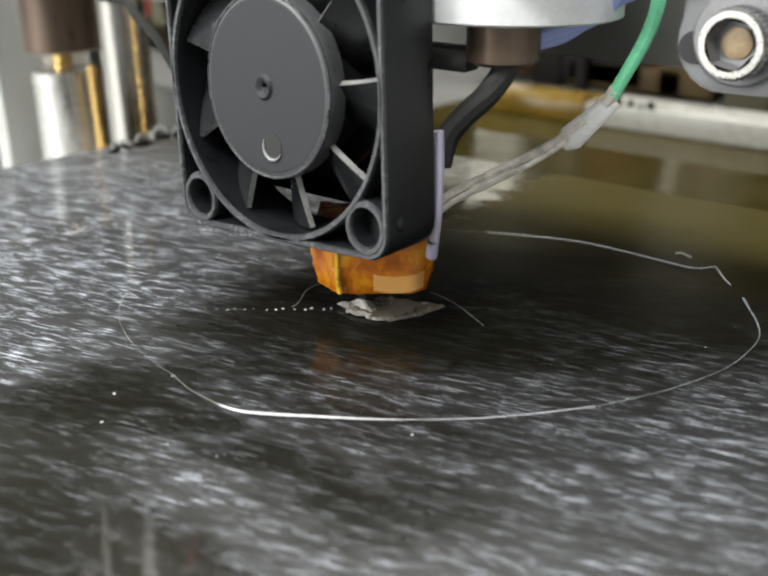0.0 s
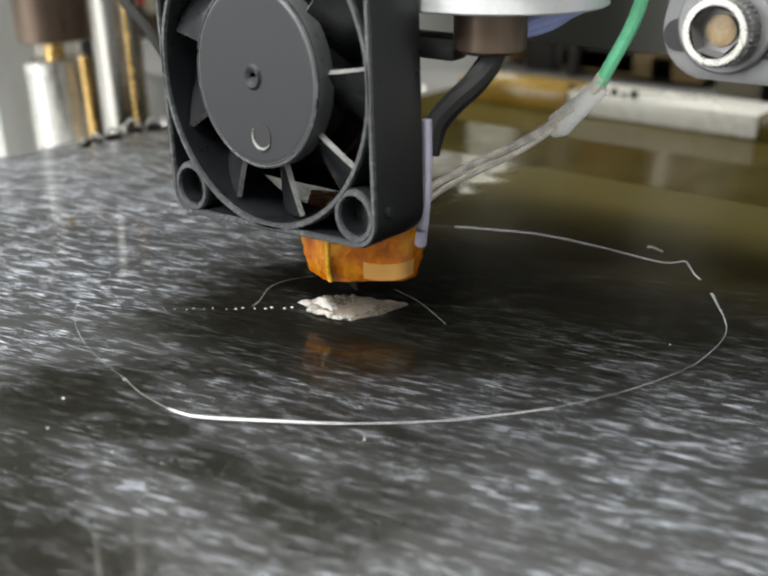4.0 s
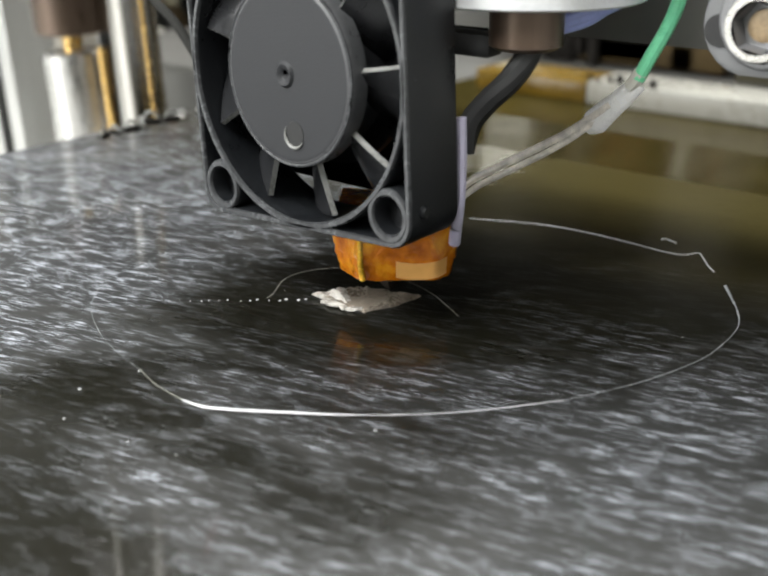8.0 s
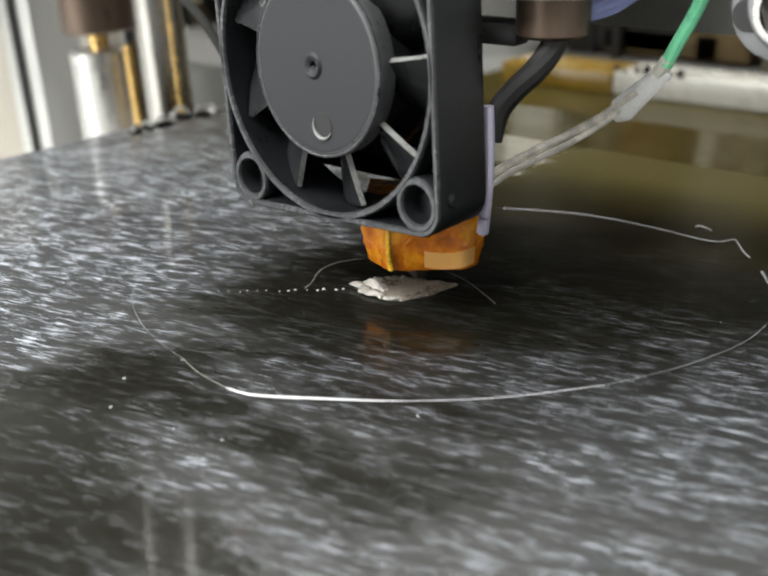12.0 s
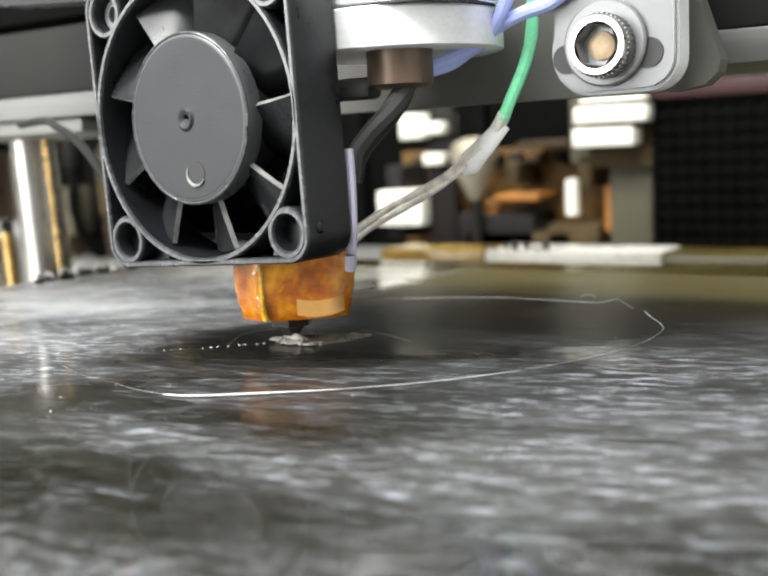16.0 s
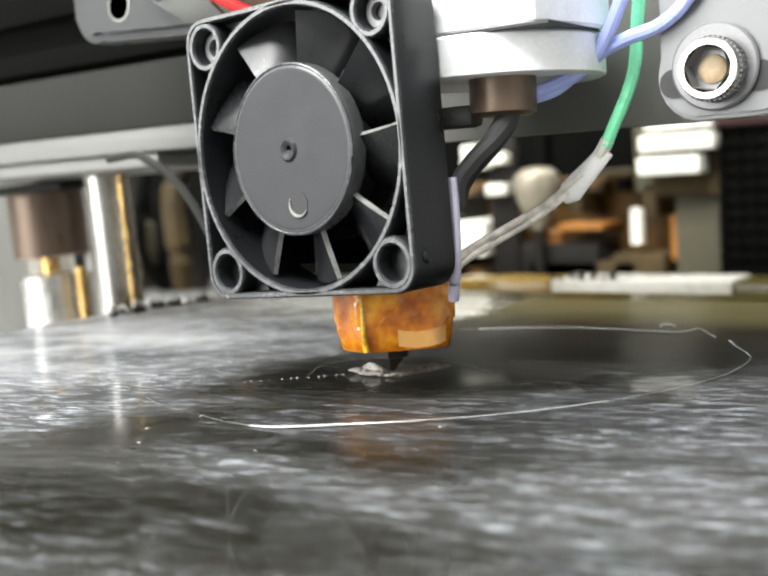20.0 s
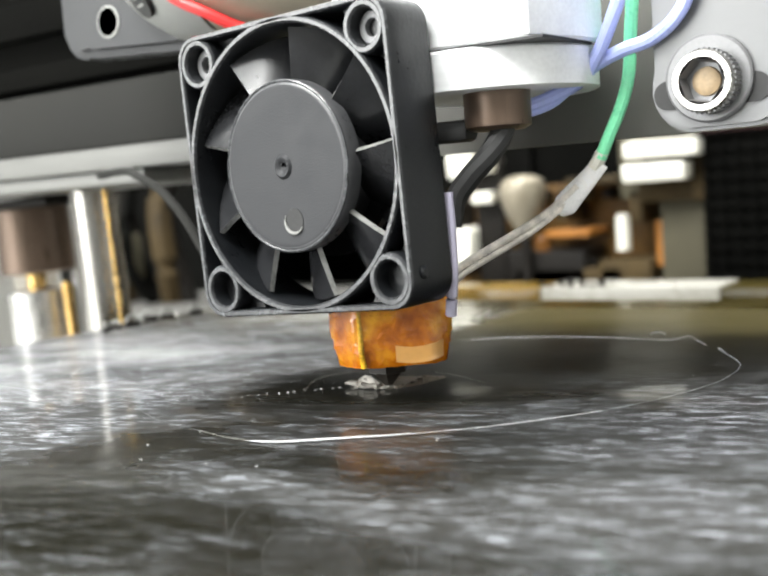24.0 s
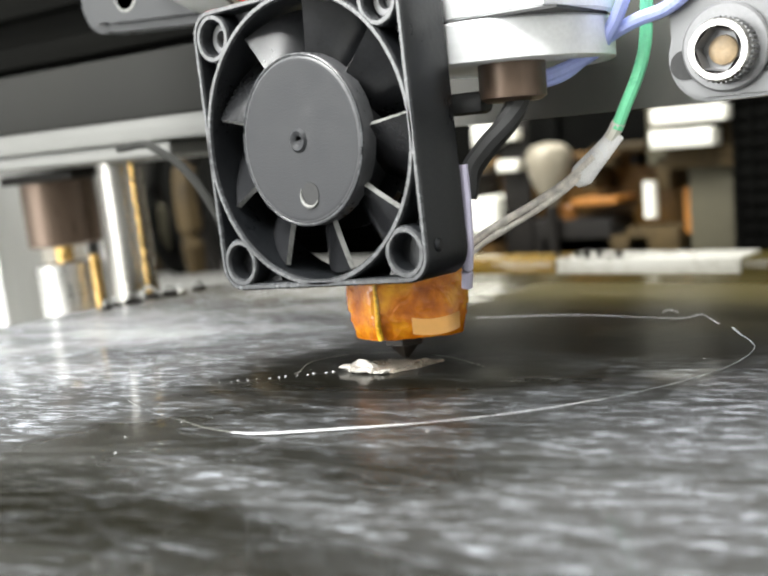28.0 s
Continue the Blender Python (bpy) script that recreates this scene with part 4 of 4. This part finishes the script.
# ---- gantry and uprights ----
def gantry():
    t = thing("gantry_beam", "grey metal gantry beam with a bright lower lip", "beam")
    part("web", box(-.34, .22, .063, .075, .0478, .0640, .0008), "beam", t, "plain grey face")
    part("lip", box(-.34, .22, .0585, .095, .0418, .0474, .0006), "lip_alu", t, "bright lower lip")
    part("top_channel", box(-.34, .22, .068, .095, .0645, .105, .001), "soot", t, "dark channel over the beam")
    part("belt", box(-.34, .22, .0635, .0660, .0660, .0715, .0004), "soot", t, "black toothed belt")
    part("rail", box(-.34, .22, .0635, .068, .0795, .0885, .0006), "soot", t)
    e = thing("beam_end_block", "pale machined block under the beam's end", "block")
    part("block", box(-.30, -.0912, .0600, .115, .0380, .0414, .0005), "lip_alu", e)

    t = thing("guide_rod", "polished steel vertical guide rod with a brass bush wire", "rod")
    part("rod", tube([(.0071, -.095), (.0071, .30)], 48, pose(-.1567, .100, 0)), "steel", t)
    part("foot", tube([(.012, -.095), (.012, -.085), (.0085, -.083)], 32, pose(-.1567, .100, 0)), "dark", t)
    for nm, x, y, r in (("thin_brass_rod", -.1417, .0921, .0007), ("thin_brass_rod", -.1905, .112, .0018)):
        b = thing(nm, "thin upright brass rod beside the guide rod", "rod", "thin brass rods")
        part("shaft", tube([(r, -.0600), (r, .0378 if x > -.18 else .0085)], 16, pose(x, y, 0)), "brass", b)

    s = thing("lead_screw", "silver flexible coupling under a brown motor on a screw", "lead screw")
    cx, cy = -.2065, .112
    rings = [(.0088, -.050)]
    z = -.034
    while z < .001:
        rings += [(.0105, z), (.0105, z + .0016), (.0099, z + .0018), (.0099, z + .0024)]
        z += .0026
    rings += [(.0105, .002), (.0105, .0060), (.0098, .0068)]
    part("coupling", tube(rings, 48, pose(cx, cy, 0)), "coupling", s, "grooved bright coupling")
    part("set_screw", tube([(.0016, 0), (.0016, .0006), (.0008, .0006), (.0008, .0001)], 12, pose(cx - .0095, cy - .0052, .0038) @ pose(0, 0, 0, 0, 0, -62) @ FRONT), "ink", s, "dark set screw")
    part("shaft", tube([(.0032, .006), (.0032, .014)], 20, pose(cx, cy, 0)), "brass", s, "brass shaft")
    part("housing", tube([(.0122, .0125), (.0129, .0132), (.0129, .0345), (.0122, .0352)], 48, pose(cx + .0005, cy + .001, 0)), "umber", s, "dark brown cylindrical housing")
    part("flange", box(cx - .014, cx + .026, cy - .012, cy + .014, .0350, .0382, .0008), "dark", s)
    part("screw", tube([(.004, .105), (.004, .30)], 20, pose(cx, cy, 0)), "steel", s)

    sp = thing("side_panel", "beige painted sheet panel behind the uprights", "panel")
    part("sheet", box(-.42, -.232, .150, .153, -.094, .0374, .0006), "beige", sp)
    part("fold", box(-.2318, -.2290, .150, .160, -.094, .0374, .0006), "beige", sp)
    for x0, x1, y0, y1, lab in ((-.268, -.247, .112, .132, "grey aluminium upright profile of the frame"), (-.2165, -.2055, .1285, .1400, "pale upright profile behind the rod")):
        u = thing("frame_upright", lab, "profile", "frame uprights")
        bm = box(x0, x1, y0, y1, -.095, .0375, .0008)
        part("profile", bm, "upright", u)
        part("groove", box((x0 + x1) / 2 - .003, (x0 + x1) / 2 + .003, y0 - .0006, y0 - .0001, -.095, .0375), "beam", u)


gantry()
LEAN = Matrix.Rotation(radians(-2.2), 4, Vector((-0.58, 0.81, 0)))
for ob in [o for o in bpy.data.objects if o.parent is None and o.name.split(".")[0] in ("guide_rod", "thin_brass_rod", "lead_screw", "frame_upright")]:
    base = Vector((-0.17, 0.1, 0.0))
    ob.matrix_basis = Matrix.Translation(base) @ LEAN @ Matrix.Translation(-base)
# ---- what stands behind the machine ----
def background():
    p = thing("base_plate", "pale grey sheet metal base plate behind the bed", "plate")
    part("sheet", box(-.42, -.050, .250, .425, -.034, -.030, .0006), "pale", p)
    for x in (-.30, -.19, -.075):
        part("rivet", tube([(.003, 0), (.0022, .0012), (.001, .0016)], 14, pose(x, .30, -.030)), "screw", p)
    for x in (-.41, -.08):
        part("leg", box(x - .006, x + .006, .36, .42, -.094, -.0345, .001), "soot", p)
    tagged(part("table", box(-1.0, 1.0, -.9, 1.0, -.095 - .035, -.095, .004), "bench"), "pale laminate workbench top under the machine", "table")

    g = thing("power_unit", "black boxed power unit with a fine grid of vents", "power unit")
    part("case", box(-.053, .16, .362, .46, -.0298, .052, .001), "soot", g, "matt black steel case")
    for i in range(15):
        part("vertical_bar", box(-.0510 + i * .007, -.0498 + i * .007, .3600, .3618, -.028, .050, .0002), "soot", g)
    for i in range(12):
        part("cross_bar", box(-.0525, .06, .3590, .3602, -.026 + i * .0064, -.0250 + i * .0064, .0002), "soot", g)
    part("warning_strip", box(-.053, .09, .3585, .3616, .0465, .054, .0004), "maroon", g, "dull red strip along the top")

    b = thing("control_board", "brown circuit board carrying orange and white components", "circuit board")
    part("board", box(-.215, -.053, .405, .408, -.030, .027, .0003), "brown", b, "brown board")
    part("heat_sink", box(-.0775, -.0565, .372, .404, -.0300, .0160, .0006), "slate", b, "grey block")
    for x, z0, z1, r, c in ((-.0815, -.016, .006, .0034, "orange"), (-.102, -.008, .010, .0036, "white"), (-.1475, -.014, .000, .0042, "orange"), (-.12, -.022, -.012, .003, "dark"), (-.132, -.024, -.010, .004, "dark")):
        part("capacitor", tube([(r, z0), (r, z1 - .0006), (r * .8, z1)], 20, pose(x, .385, 0)), c, b, c + " cylindrical component")
    for x0, x1, z0, z1, c in ((-.142, -.117, .0000, .0036, "orange"), (-.2080, -.1800, -.0120, .0065, "white"), (-.192, -.178, .034, .047, "white"), (-.173, -.12, -.027, -.007, "dark"), (-.160, -.10, -.028, -.016, "murk"),
                              (-.112, -.085, -.028, -.012, "murk"), (-.208, -.198, -.02, .02, "dark"), (-.099, -.089, .018, .050, "slate"), (-.128, -.1, .026, .03, "murk"), (-.135, -.128, .008, .02, "murk"), (-.095, -.088, .006, .022, "murk")):
        part("component", box(x0, x1, .366 if c == "white" else .376, .404, z0, z1, .0008), c, b)
    for i in range(12):
        x = -.205 + i * .0125
        part("pin_header", box(x, x + .006, .396, .404, .018, .024, .0004), "dark" if i % 3 else "murk", b)

    k = thing("pale_knob", "tapered pale plastic knob on a dark stem", "knob")
    part("cap", tube([(.0012, -.002), (.0045, .004), (.0092, .013), (.0118, .021), (.0122, .026), (.0108, .030), (.0065, .0325), (.001, .0333)], 32, pose(-.1505, .372, 0)), "tan", k, "tapered pale cap")
    part("stem", tube([(.003, -.0298), (.003, .001)], 16, pose(-.1505, .372, 0)), "dark", k)

    c = thing("connector_stack", "stack of white plastic connectors beside the power unit", "connectors")
    for z0, z1, x0, x1 in ((.0462, .0520, -.0840, -.0525), (.0370, .0444, -.0870, -.0520), (.0262, .0345, -.0880, -.0585)):
        part("connector", box(x0, x1, .352, .366, z0, z1, .001), "cream", c)
    part("bracket", box(-.086, -.050, .3665, .372, .016, .064, .0006), "murk", c)
    c = thing("white_terminal", "small white terminal block among the boards", "terminal")
    for z in (.020, .036):
        part("terminal", box(-.178, -.166, .366, .374, z, z + .006, .0008), "white", c)
    part("post", box(-.180, -.164, .3745, .378, -.0295, .056, .0006), "dark", c)

    # left-hand clutter seen between the rod and the fan
    d = thing("wire_bundle", "dark bundle of cables with a grey plug", "cables")
    rnd = random.Random(3)
    for i in range(9):
        x = -.47 + i * .014
        part("cable", wire([(x, .33 + rnd.uniform(0, .05), -.06), (x + rnd.uniform(-.02, .02), .32 + rnd.uniform(0, .05), -.01), (x + rnd.uniform(-.03, .03), .34, .03 + rnd.uniform(0, .03)), (x + rnd.uniform(-.04, .04), .36, .09)], .004 + .002 * (i % 3), 6, 8), ("soot", "dark", "murk")[i % 3], d)
    part("plug", box(-.432, -.414, .335, .350, -.016, .014, .003), "slate", d, "grey plug")
    part("clasp", box(-.450, -.438, .335, .345, -.012, .004, .002), "red", d, "dull red clasp")
    q = thing("grey_module", "flat pale grey module lying behind the bed", "module")
    part("body", box(-.46, -.36, .33, .40, -.0945, -.036, .003), "pale", q)
    for x in (-.442, -.392):
        part("button", tube([(.004, 0), (.004, .003), (.003, .004)], 16, pose(x, .338, -.036)), "white", q)
    # added black panel that keeps the backdrop and the bed's reflections dark
    h = thing("backing_panel", "dark ribbed panel added behind the machine", "panel")
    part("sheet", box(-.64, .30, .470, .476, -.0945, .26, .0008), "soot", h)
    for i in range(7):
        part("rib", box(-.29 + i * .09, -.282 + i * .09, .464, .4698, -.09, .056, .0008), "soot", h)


M["cream"] = mat("cream_plastic", (0.86, 0.84, 0.75), 0.35, grain=0.06)
M["slate"] = mat("slate_grey_block", (0.075, 0.068, 0.045), 0.7, grain=0.1, scale=60, shine=0.2)
M["bench"] = mat("pale_laminate", (0.49, 0.495, 0.48), 0.4, grain=0.08, scale=30)
M["maroon"] = mat("maroon_paint", (0.026, 0.004, 0.004), 0.6, grain=0.2)
background()


def motions():
    for ob in bed_things:
        b = ob.location.copy()
        walk(ob, [(t, pose(b.x, b.y + d, b.z)) for t, d in BED])
    for ob in head_things:
        b = ob.location.copy()
        r = tilt.get(ob.name, 0.0)      # the fan sits a little askew, turned about its own middle
        walk(ob, [(t, pose(b.x + d - (ZC * math.sin(radians(r)) if r else 0), b.y, b.z, 0, r, 0)) for t, d in HEAD])


motions()
